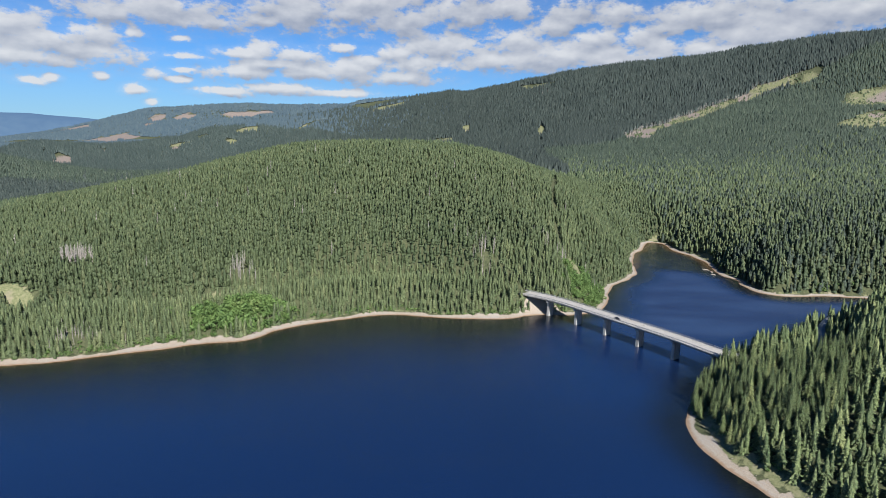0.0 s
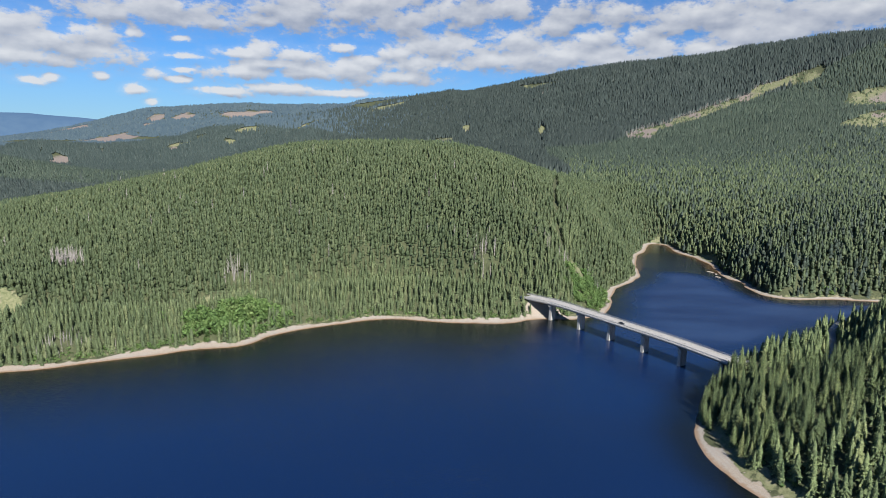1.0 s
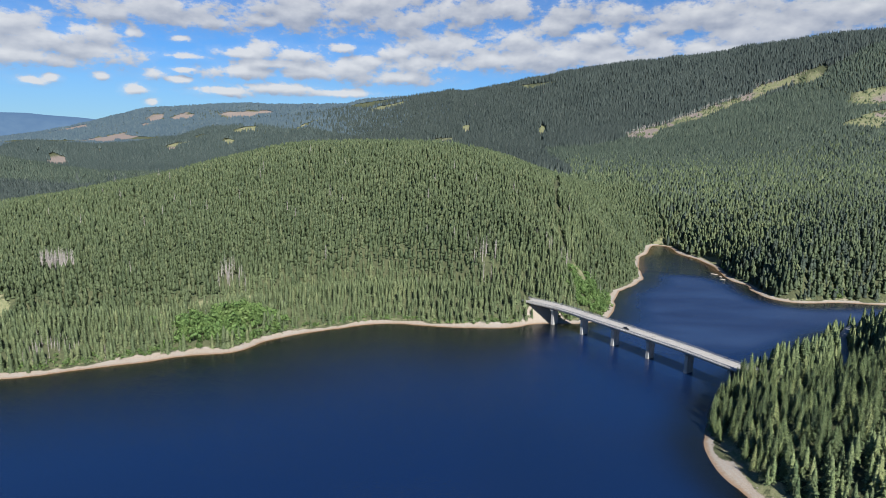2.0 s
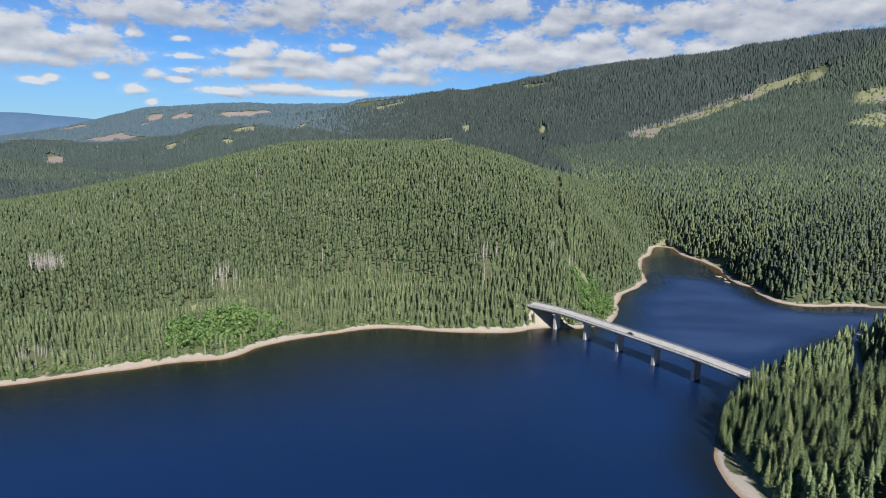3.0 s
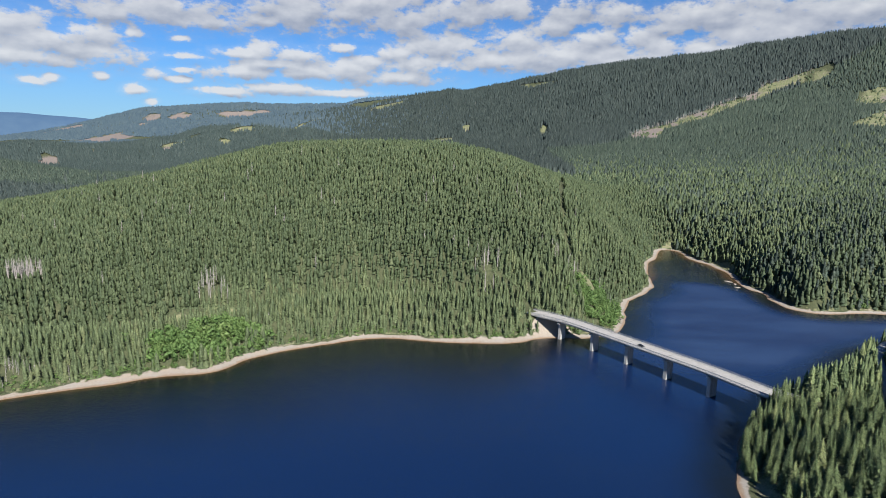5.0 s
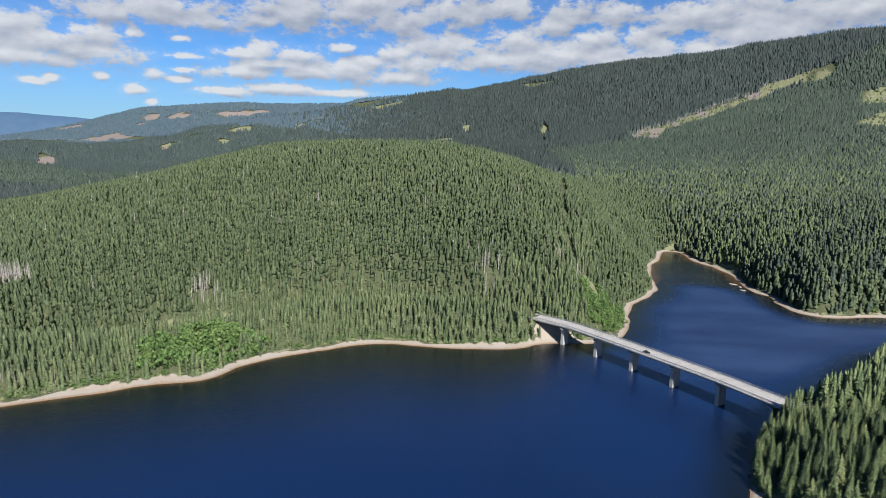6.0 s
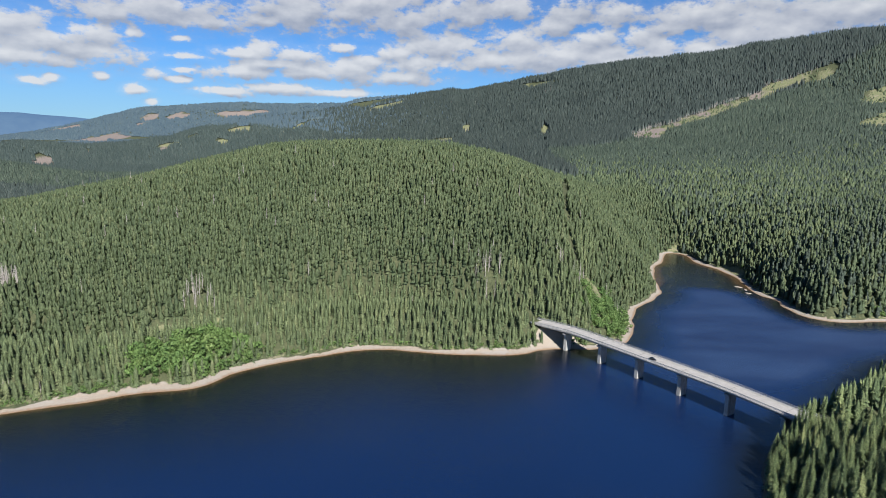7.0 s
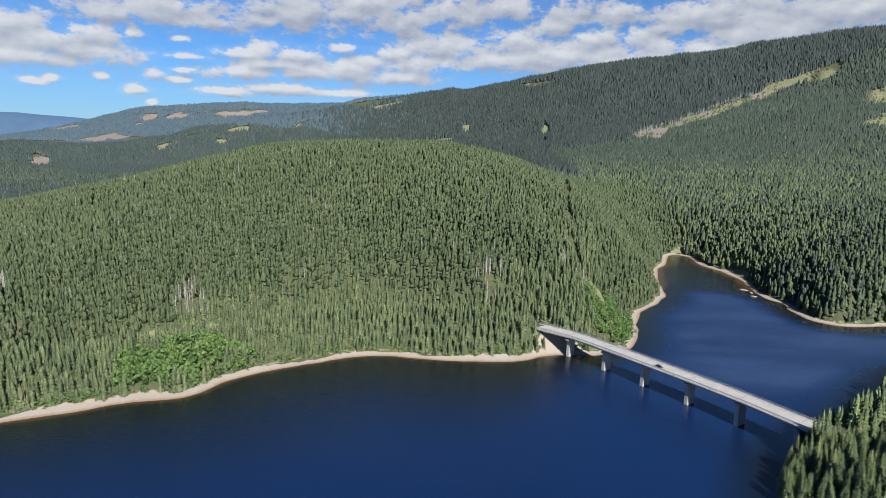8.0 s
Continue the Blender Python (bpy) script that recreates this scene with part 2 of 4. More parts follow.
def ground_material():
    m, t, bsdf, _ = material("lake_shore_and_forest_floor")
    geo = t.nodes.new("ShaderNodeNewGeometry")
    p = geo.outputs["Position"]
    sep = t.nodes.new("ShaderNodeSeparateXYZ")
    t.links.new(p, sep.inputs[0])
    coarse = noise_node(t, p, 0.06, 4, 0.6).outputs[0]
    mid = noise_node(t, p, 0.5, 5, 0.65).outputs[0]
    fine = noise_node(t, p, 2.6, 4, 0.6).outputs[0]
    floor_c = mix_colour(t, ramp(t, mid, 0.3, 0.7), (0.032, 0.040, 0.020), (0.066, 0.072, 0.036))
    grass = mix_colour(t, ramp(t, mid, 0.35, 0.65), (0.085, 0.098, 0.046), (0.150, 0.150, 0.082))
    grass = mix_colour(t, ramp(t, coarse, 0.5, 0.72), grass, (0.185, 0.160, 0.118))
    cut = mix_colour(t, ramp(t, mid, 0.35, 0.65), (0.115, 0.094, 0.084), (0.172, 0.146, 0.130))
    sand = mix_colour(t, ramp(t, fine, 0.3, 0.7), (0.170, 0.146, 0.120), (0.275, 0.242, 0.205))
    sand = mix_colour(t, math_node(t, "MULTIPLY", ramp(t, coarse, 0.42, 0.62), 0.6), sand, (0.225, 0.215, 0.200))
    # drawdown lines: the beach is banded by old water levels
    z = math_node(t, "ADD", sep.outputs[2], math_node(t, "MULTIPLY", math_node(t, "SUBTRACT", mid, 0.5), 0.9))
    band = noise_node(t, None, 3.0, 3, 0.5)
    cz = t.nodes.new("ShaderNodeCombineXYZ")
    t.links.new(z, cz.inputs[2])
    t.links.new(cz.outputs[0], band.inputs["Vector"])
    sand = mix_colour(t, math_node(t, "MULTIPLY", ramp(t, band.outputs[0], 0.45, 0.6), 0.4), sand, (0.2210, 0.1658, 0.1148))
    wet = ramp(t, z, 0.55, 0.05)
    sand = mix_colour(t, math_node(t, "MULTIPLY", wet, 0.7), sand, (0.15, 0.085, 0.04))

    def attr(name):
        a = t.nodes.new("ShaderNodeAttribute")
        a.attribute_name = name
        return a.outputs["Fac"]
    rough_edge = math_node(t, "MULTIPLY", math_node(t, "SUBTRACT", mid, 0.5), 0.9)
    c = floor_c
    c = mix_colour(t, ramp(t, math_node(t, "ADD", attr("grass"), rough_edge), 0.35, 0.6), c, grass)
    c = mix_colour(t, ramp(t, math_node(t, "ADD", attr("felled"), rough_edge), 0.35, 0.6), c, cut)
    c = mix_colour(t, ramp(t, math_node(t, "ADD", attr("beach"), math_node(t, "MULTIPLY", rough_edge, 0.6)), 0.4, 0.6), c, sand)
    t.links.new(c, bsdf.inputs["Base Color"])
    bsdf.inputs["Roughness"].default_value = 0.92
    bsdf.inputs["Specular IOR Level"].default_value = 0.2
    add_bump(t, bsdf, math_node(t, "ADD", mid, math_node(t, "MULTIPLY", fine, 0.4)), 0.7, 0.5)
    return m


def water_material():
    m, t, bsdf, _ = material("peaty_lake_water")
    p = t.nodes.new("ShaderNodeNewGeometry").outputs["Position"]

    def attr(name):
        a = t.nodes.new("ShaderNodeAttribute")
        a.attribute_name = name
        return a.outputs["Fac"]
    depth, ruffled = attr("depth"), attr("ruffled")
    wind = noise_node(t, vec_node(t, "MULTIPLY", p, (0.7, 1.6, 1.0)).outputs[0], 0.012, 4, 0.55).outputs[0]
    breeze = math_node(t, "ADD", ruffled, math_node(t, "MULTIPLY", ramp(t, wind, 0.45, 0.7), 0.3), clamp=True)
    # reflected banks are painted dark here, blue sky further out and where ruffled
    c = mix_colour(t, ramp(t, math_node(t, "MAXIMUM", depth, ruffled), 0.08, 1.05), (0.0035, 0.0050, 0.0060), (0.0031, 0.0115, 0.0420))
    c = mix_colour(t, ramp(t, depth, 0.045, 0.0), c, (0.050, 0.028, 0.012))
    # sky sheen on the wavelets, painted in as a slightly paler blue
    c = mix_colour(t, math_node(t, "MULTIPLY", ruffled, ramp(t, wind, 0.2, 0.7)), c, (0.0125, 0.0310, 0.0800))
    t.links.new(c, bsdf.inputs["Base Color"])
    t.links.new(math_node(t, "ADD", 0.12, math_node(t, "MULTIPLY", breeze, 0.42)), bsdf.inputs["Roughness"])
    bsdf.inputs["IOR"].default_value = 1.45
    ripple = noise_node(t, vec_node(t, "MULTIPLY", p, (1.0, 1.7, 1.0)).outputs[0], 0.55, 3, 0.6).outputs[0]
    swell = noise_node(t, vec_node(t, "MULTIPLY", p, (0.6, 1.0, 1.0)).outputs[0], 0.16, 2, 0.5).outputs[0]
    b = t.nodes.new("ShaderNodeBump")
    b.inputs["Distance"].default_value = 0.45
    t.links.new(math_node(t, "ADD", 0.45, math_node(t, "MULTIPLY", breeze, 0.55)), b.inputs["Strength"])
    t.links.new(math_node(t, "ADD", ripple, math_node(t, "MULTIPLY", swell, 0.25)), b.inputs["Height"])
    t.links.new(b.outputs[0], bsdf.inputs["Normal"])
    return m


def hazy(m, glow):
    """Far backdrop haze painted as faint blue emission: daylight scattered in kilometres of air."""
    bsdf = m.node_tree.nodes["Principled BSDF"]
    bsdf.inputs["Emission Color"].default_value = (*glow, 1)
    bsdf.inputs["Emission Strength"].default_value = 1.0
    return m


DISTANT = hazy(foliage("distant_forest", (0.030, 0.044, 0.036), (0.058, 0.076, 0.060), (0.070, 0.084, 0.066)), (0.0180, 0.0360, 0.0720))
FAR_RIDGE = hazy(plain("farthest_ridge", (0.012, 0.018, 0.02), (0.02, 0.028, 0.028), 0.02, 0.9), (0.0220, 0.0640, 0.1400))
GROUND = ground_material()
WATER = water_material()


# ---------------------------------------------------------------- the lie of the land
def smooth_line(points, step=4.0):
    """A Catmull-Rom line through a few bends, resampled."""
    p = np.array(points, float)
    p = np.vstack([2 * p[0] - p[1], p, 2 * p[-1] - p[-2]])
    out = []
    for i in range(1, len(p) - 2):
        n = max(2, int(np.linalg.norm(p[i + 1] - p[i]) / step))
        s = np.linspace(0, 1, n, endpoint=False)[:, None]
        a, b, c, d = p[i - 1], p[i], p[i + 1], p[i + 2]
        out.append(0.5 * (2 * b + (c - a) * s + (2 * a - 5 * b + 4 * c - d) * s ** 2 + (3 * b - a - 3 * c + d) * s ** 3))
    out.append(p[-2][None])
    return np.vstack(out)


NORTH_SHORE = [(-1500, 120), (-900, 190), (-520, 262), (-380, 302), (-283, 337), (-254, 346), (-228, 360), (-202, 372), (-183, 384),
               (-163, 391), (-148, 400), (-137, 417), (-121, 433), (-98, 447), (-72, 462), (-50, 467), (-12, 463), (17, 462),
               (40, 466), (60, 477), (76, 479), (95, 481), (118, 494), (129, 510), (138, 537), (142, 556)]
INLET_SHORE = [(153, 583), (168, 605), (190, 636), (198, 650), (202, 680), (213, 725), (226, 766), (245, 797), (259, 830), (275, 860),
               (293, 848), (289, 800), (299, 762), (301, 721), (294, 690), (290, 650), (297, 628), (292, 608), (292, 588),
               (299, 571), (315, 563), (345, 566), (374, 567), (430, 556), (470, 535)]
HEADLAND_SHORE = [(460, 505), (400, 495), (330, 478), (277, 454), (230, 412), (194, 382), (166, 364), (149, 346), (137, 328), (130, 314),
                  (122, 298), (118, 284), (117, 267), (120, 250), (127, 235), (134, 222), (152, 190), (190, 140), (260, 70),
                  (420, -20), (900, -200), (1600, -350)]
SHORE = np.vstack([smooth_line(NORTH_SHORE + INLET_SHORE + HEADLAND_SHORE), [(1600, -3000), (-1500, -3000)]])
DECK_Z, DECK_WIDTH = 14.9, 12.4
BRIDGE_MID = [(44, 503), (63.5, 489), (79, 475.5), (95.5, 454.8), (112.6, 432.2), (129.1, 410), (146.6, 385.6), (162.7, 359.3), (171.5, 347.5)]
ROAD_EAST = [(171.5, 347.5), (180, 340), (196, 334), (216, 343), (238, 378), (262, 418), (300, 452), (380, 470), (600, 440), (1200, 380)]
ROAD_WEST = [(63.5, 489), (40, 503), (10, 509), (-45, 514), (-105, 497), (-150, 462), (-200, 430), (-262, 412), (-340, 392), (-480, 350), (-900, 270)]
FIREBREAK = [(131, 860), (126, 820), (116, 760), (103, 680), (97, 600), (99, 560), (106, 530)]
ROAD_LINES = [smooth_line(ROAD_EAST, 5), smooth_line(ROAD_WEST, 5)]

# ridges: ends (x, y, height) and how far the slope reaches
RIDGES = [
    ((1624, 1902, 522), (1378, 2087, 488), 460), ((1378, 2087, 488), (1193, 2312, 486), 460), ((1193, 2312, 486), (1025, 2391, 470), 460),
    ((1025, 2391, 470), (823, 2415, 446), 460), ((823, 2415, 446), (623, 2474, 414), 460), ((623, 2474, 414), (416, 2568, 390), 460),
    ((416, 2568, 390), (187, 2645, 366), 460), ((187, 2645, 366), (-59, 2751, 350), 460), ((-59, 2751, 350), (-220, 2843, 329), 460),
    ((-220, 2843, 329), (-452, 2967, 305), 460),
    ((-452, 2967, 305), (-450, 3450, 315), 520), ((-450, 3450, 315), (-812, 3750, 335), 650),
    ((-812, 3750, 335), (-1510, 3700, 318), 650), ((-1510, 3700, 318), (-1868, 3700, 292), 620),
    ((-1868, 3700, 280), (-2163, 3600, 190), 480), ((-2163, 3600, 190), (-2900, 3300, 40), 400),
    # spurs
    ((1800, 2250, 490), (1290, 2160, 385), 800), ((1290, 2160, 385), (950, 2110, 288), 800), ((950, 2110, 288), (600, 2040, 138), 700),
    ((600, 2040, 138), (130, 1350, 84), 500), ((130, 1350, 84), (0, 950, 84), 300),
    # the long spur west of the round hill
    ((-452, 2967, 305), (-624, 2525, 224), 330), ((-624, 2525, 224), (-806, 2421, 194), 260), ((-806, 2421, 194), (-931, 2322, 160), 230),
    ((-931, 2322, 160), (-1042, 2219, 120), 210), ((-1042, 2219, 120), (-1123, 2122, 70), 200), ((-1123, 2122, 70), (-1210, 2000, 20), 190),
    ((-1510, 3700, 310), (-1750, 2950, 70), 270), ((-1868, 3700, 285), (-2300, 3000, 50), 260),
]
# round hills: centre, height, spread along x and y
HILLS = [
    (-110, 740, 118.5, 250, 156), (-1300, 1800, 74, 110, 190), (-1130, 1250, 66, 165, 150),
    (330, 330, 14, 90, 90), (700, 300, 60, 260, 260),
    (420, -700, 40, 700, 300),
]


def lattice(ix, iy, seed):
    h = (ix * 374761393 + iy * 668265263 + seed * 144665) & 0x7FFFFFFF
    h = ((h ^ (h >> 13)) * 1274126177) & 0x7FFFFFFF
    return ((h ^ (h >> 16)) & 0xFFFF) / 65535.0


def value_noise(x, y, size, seed=0):
    x, y = np.asarray(x, float) / size, np.asarray(y, float) / size
    ix, iy = np.floor(x).astype(np.int64), np.floor(y).astype(np.int64)
    fx, fy = x - ix, y - iy
    fx, fy = fx * fx * (3 - 2 * fx), fy * fy * (3 - 2 * fy)
    a, b = lattice(ix, iy, seed), lattice(ix + 1, iy, seed)
    c, d = lattice(ix, iy + 1, seed), lattice(ix + 1, iy + 1, seed)
    return (a * (1 - fx) + b * fx) * (1 - fy) + (c * (1 - fx) + d * fx) * fy


def fractal(x, y, size, octaves=4, seed=0):
    total, amp = 0.0, 1.0
    for k in range(octaves):
        total = total + amp * (value_noise(x, y, size / 2 ** k, seed + k) - 0.5)
        amp *= 0.5
    return total


def to_line(x, y, line, reach=None):
    """Distance to a polyline, and the share of the way along it."""
    best = np.full(x.shape, 1e9)
    along = np.zeros(x.shape)
    n = len(line) - 1
    for i in range(n):
        a, b = line[i], line[i + 1]
        ab = b - a
        s = np.clip(((x - a[0]) * ab[0] + (y - a[1]) * ab[1]) / max(ab @ ab, 1e-9), 0, 1)
        dist = np.hypot(x - a[0] - s * ab[0], y - a[1] - s * ab[1])
        hit = dist < best
        best[hit] = dist[hit]
        along[hit] = (i + s[hit]) / n
    return best, along


def inside(x, y, ring):
    odd = np.zeros(x.shape, bool)
    for (ax, ay), (bx, by) in zip(ring, np.roll(ring, -1, 0)):
        if ay == by:
            continue
        cross = (ay > y) != (by > y)
        odd ^= cross & (x < (bx - ax) * (y - ay) / (by - ay) + ax)
    return odd


def shore_distance(x, y):
    """Metres from the waterline, positive on land."""
    d = np.full(x.shape, 1e3)
    near = (x > -1700) & (x < 1700) & (y < 1300)
    px, py = x[near], y[near]
    dd, _ = to_line(px, py, SHORE[:-2])
    wet = inside(px, py, SHORE)
    wobble = fractal(px, py, 22, 3, 5) * 3.2
    d[near] = np.where(wet, -dd, dd) + wobble * np.exp(-dd / 30)
    return d


def smoothstep(a, b, v):
    s = np.clip((v - a) / (b - a), 0, 1)
    return s * s * (3 - 2 * s)


def ridge_height(x, y):
    best = np.zeros(x.shape)
    for (ax, ay, ah), (bx, by, bh), reach in RIDGES:
        ab = np.array([bx - ax, by - ay], float)
        s = np.clip(((x - ax) * ab[0] + (y - ay) * ab[1]) / (ab @ ab), 0, 1)
        dist = np.hypot(x - ax - s * ab[0], y - ay - s * ab[1])
        h = (ah + (bh - ah) * s) * np.exp(-(np.sqrt(dist ** 2 + 150 ** 2) - 150) / reach)
        best = np.maximum(best, h)
    return best


def land_height(x, y, d=None):
    x, y = np.asarray(x, float), np.asarray(y, float)
    if d is None:
        d = shore_distance(x, y)
    hills = ridge_height(x, y) * (1 + 0.10 * fractal(x, y, 520, 4, 11))
    hills = hills * (1 - 0.8 * np.exp(-((x + 110) / 300) ** 2 / 2 - ((y - 720) / 170) ** 2 / 2))
    for cx, cy, h, sx, sy in HILLS:
        hills = hills + h * np.exp(-((x - cx) / sx) ** 2 / 2 - ((y - cy) / sy) ** 2 / 2)
    hills = hills + 7 * fractal(x, y, 130, 4, 21)
    rise = 1 - np.exp(-np.maximum(d - 9, 0) / 55)
    beach = np.where(d > 0, 3.0 * (1 - np.exp(-np.maximum(d, 0) * 0.075)), np.maximum(0.16 * d, -9))
    bank = 2.2 * smoothstep(9, 24, d)
    tip = np.exp(-((x - 172) / 42) ** 2 - ((y - 366) / 36) ** 2)
    bank = bank + 10 * tip * smoothstep(2, 14, d)
    z = beach + bank + np.maximum(hills, 2) * rise
    # the road's bench
    for line, level in ((ROAD_LINES[0], 16.0), (ROAD_LINES[1], 15.2)):
        near = (np.abs(x) < 1300) & (y > 150) & (y < 620) & (d > 0)
        if near.any():
            rd, _ = to_line(x[near], y[near], line)
            k = (1 - smoothstep(5.5, 26, rd)) * smoothstep(4, 17, d[near])
            z[near] = z[near] * (1 - k) + (level - 0.25) * k
    return z


# open ground: centre, half length, half width, turn in degrees
GRASSY = [(1098, 2003, 34, 26, -28), (1138, 1735, 80, 80, -33), (1030, 1545, 70, 115, -45), (264, 2072, 13, 56, -7), (236, 1840, 5, 110, -7),
          (-81, 2115, 55, 36, 2), (7, 2201, 14, 56, 0), (-325, 410, 20, 7, -25), (-831, 2293, 44, 30, 19), (-850, 2166, 18, 30, 21), (-996, 2118, 94, 14, 61),
          (-338, 2726, 110, 35, -7), (270, 2508, 103, 21, -34), (-595, 2408, 130, 12, 54),
          (284, 870, 8, 4, 20), (308, 742, 5, 34, 5), (108, 548, 4, 14, 10),
          (-226, 424, 16, 4, 38), (-191, 446, 16, 4, 32), (-167, 463, 10, 4, 35)]
FELLED = [(-1760, 3411, 48, 84, 27), (-1590, 3401, 54, 76, 25), (-1281, 3470, 150, 46, 23), (-2197, 3283, 96, 119, 33), (-1719, 2906, 122, 150, 30),
          (-1165, 1700, 30, 56, 34), (-966, 2193, 26, 23, 23), (-1002, 2053, 20, 24, 26), (-1193, 1932, 18, 38, 31), (-1734, 3251, 34, 38, 28), (1165, 1755, 45, 34, -33), (1060, 1590, 34, 26, -40)]
GROVES = [(-167, 418, 27, 13, 40), (114, 521, 24, 38, 25), (-313, 460, 11, 7, 20), (-180, 466, 6, 6, 0), (-252, 364, 13, 4, -25), (23, 528, 5, 7, 0)]
HILL_STRIP = [(474, 1703), (548, 1798), (648, 1853), (760, 1931), (871, 1991), (977, 2035), (1053, 2020), (1118, 2009)]


def patches(x, y, rows):
    best = np.zeros(x.shape)
    for cx, cy, a, b, turn in rows:
        c, s = math.cos(radians(turn)), math.sin(radians(turn))
        u, v = (x - cx) * c + (y - cy) * s, -(x - cx) * s + (y - cy) * c
        r = np.hypot(u / a, v / b) + 0.7 * fractal(x, y, 45, 3, 31)
        best = np.maximum(best, 1 - smoothstep(0.7, 1.25, r))
    return best


def strip_cover(x, y):
    """The long felled strip that climbs the mountain side."""
    out = np.zeros(x.shape)
    near = (x > 400) & (x < 1400) & (y > 1600) & (y < 2300)
    d, s = to_line(x[near], y[near], smooth_line(HILL_STRIP, 40))
    out[near] = 1 - smoothstep(0.75, 1.15, d / (50 - 22 * s) + 0.5 * fractal(x[near], y[near], 40, 3, 33))
    return out


def steps(lo, a, b, hi, fine, cap, growth=1.05):
    mid = list(np.arange(a, b + 0.1, fine))
    out, s, v = [], fine, mid[-1]
    while v < hi:
        s = min(s * growth, cap)
        v += s
        out.append(v)
    low, s, v = [], fine, mid[0]
    while v > lo:
        s = min(s * growth, cap)
        v -= s
        low.append(v)
    return np.array(low[::-1] + mid + out)


def mesh_from(name, verts, faces, mats, smooth=False, face_mats=None):
    """A mesh from arrays: verts n x 3, faces m x k."""
    me = bpy.data.meshes.new(name)
    faces = np.asarray(faces, np.int32)
    k = faces.shape[1]
    me.vertices.add(len(verts))
    me.vertices.foreach_set("co", np.asarray(verts, np.float32).ravel())
    me.loops.add(faces.size)
    me.loops.foreach_set("vertex_index", faces.ravel())
    me.polygons.add(len(faces))
    me.polygons.foreach_set("loop_start", np.arange(0, faces.size, k, dtype=np.int32))
    if smooth:
        me.polygons.foreach_set("use_smooth", np.ones(len(faces), bool))
    for m in mats:
        me.materials.append(m)
    if face_mats is not None:
        me.polygons.foreach_set("material_index", np.asarray(face_mats, np.int32))
    me.update(calc_edges=True)
    return me


def build_ground():
    gx = steps(-4300, -470, 480, 3600, 4.6, 62, 1.06)
    gy = steps(-1500, 180, 885, 4700, 4.6, 62, 1.06)
    x, y = np.meshgrid(gx, gy)
    shape = x.shape
    x, y = x.ravel(), y.ravel()
    d = shore_distance(x, y)
    z = land_height(x, y, d)
    n, m = shape
    i = (np.arange(n - 1)[:, None] * m + np.arange(m - 1)[None]).ravel()
    faces = np.stack([i, i + 1, i + 1 + m, i + m], 1)
    me = mesh_from("ground", np.stack([x, y, z], 1), faces, [GROUND], True)
    strip = strip_cover(x, y)
    grass = np.maximum(patches(x, y, GRASSY), strip)
    head = (x > 100) & (x < 420) & (y < 345) & (y > 0)
    grass = np.maximum(grass, np.where(head, smoothstep(6, 9, d) * (1 - smoothstep(11, 15, d)), 0.6 * smoothstep(5, 7.5, d) * (1 - smoothstep(8, 12, d))))
    low = np.where((x > 120) & (y > 305) & (y < 480), 1.5, np.where(head, 6.0, np.where((x > 200) & (y > 540), 4.5, 6.5)))
    low = low * (0.35 + 0.9 * value_noise(x, y, 24, 91))
    low = low + 11 * np.exp(-((x - 68) / 16) ** 2 - ((y - 486) / 14) ** 2)
    for key, value in (("grass", grass), ("felled", np.maximum(patches(x, y, FELLED), strip * smoothstep(0.62, 0.76, value_noise(x, y, 34, 61) + 0.2 * (1 - smoothstep(560, 900, x)) - 0.4 * smoothstep(950, 1100, x)))),
                       ("beach", 1 - smoothstep(low, low + 2.8, d))):
        a = me.attributes.new(key, "FLOAT", "POINT")
        a.data.foreach_set("value", value.astype(np.float32))
    tagged(new("ground", me), "forested hills with a bare sandy drawdown shore", "ground", kind="structure")
    gx = steps(-4300, -330, 400, 1700, 6.0, 300, 1.12)
    gy = steps(-1500, 200, 900, 906, 6.0, 300, 1.12)
    x, y = np.meshgrid(gx, gy)
    n, m = x.shape
    x, y = x.ravel(), y.ravel()
    i = (np.arange(n - 1)[:, None] * m + np.arange(m - 1)[None]).ravel()
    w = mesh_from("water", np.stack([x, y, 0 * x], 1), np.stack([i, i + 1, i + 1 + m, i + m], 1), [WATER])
    d = -shore_distance(x, y)
    # dark tree reflections in the colour: wide off north bank, inlet head; narrow off headland
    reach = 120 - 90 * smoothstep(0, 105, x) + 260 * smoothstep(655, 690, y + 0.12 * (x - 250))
    # shore distance over that reach; its lowest values also brown the shallows
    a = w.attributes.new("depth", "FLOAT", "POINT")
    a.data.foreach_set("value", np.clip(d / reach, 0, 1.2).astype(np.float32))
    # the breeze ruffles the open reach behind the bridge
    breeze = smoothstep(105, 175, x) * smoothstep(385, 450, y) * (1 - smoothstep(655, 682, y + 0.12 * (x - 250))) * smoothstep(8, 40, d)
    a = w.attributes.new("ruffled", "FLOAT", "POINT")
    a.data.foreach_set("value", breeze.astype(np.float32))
    tagged(new("water", w), "dark blue rippled reservoir water", "lake", kind="structure")


build_ground()


def ribbon(line, half, z, lift=0.0):
    t = np.gradient(line, axis=0)
    t /= np.linalg.norm(t, axis=1)[:, None]
    nrm = np.stack([-t[:, 1], t[:, 0]], 1)
    return line + nrm * half, line - nrm * half


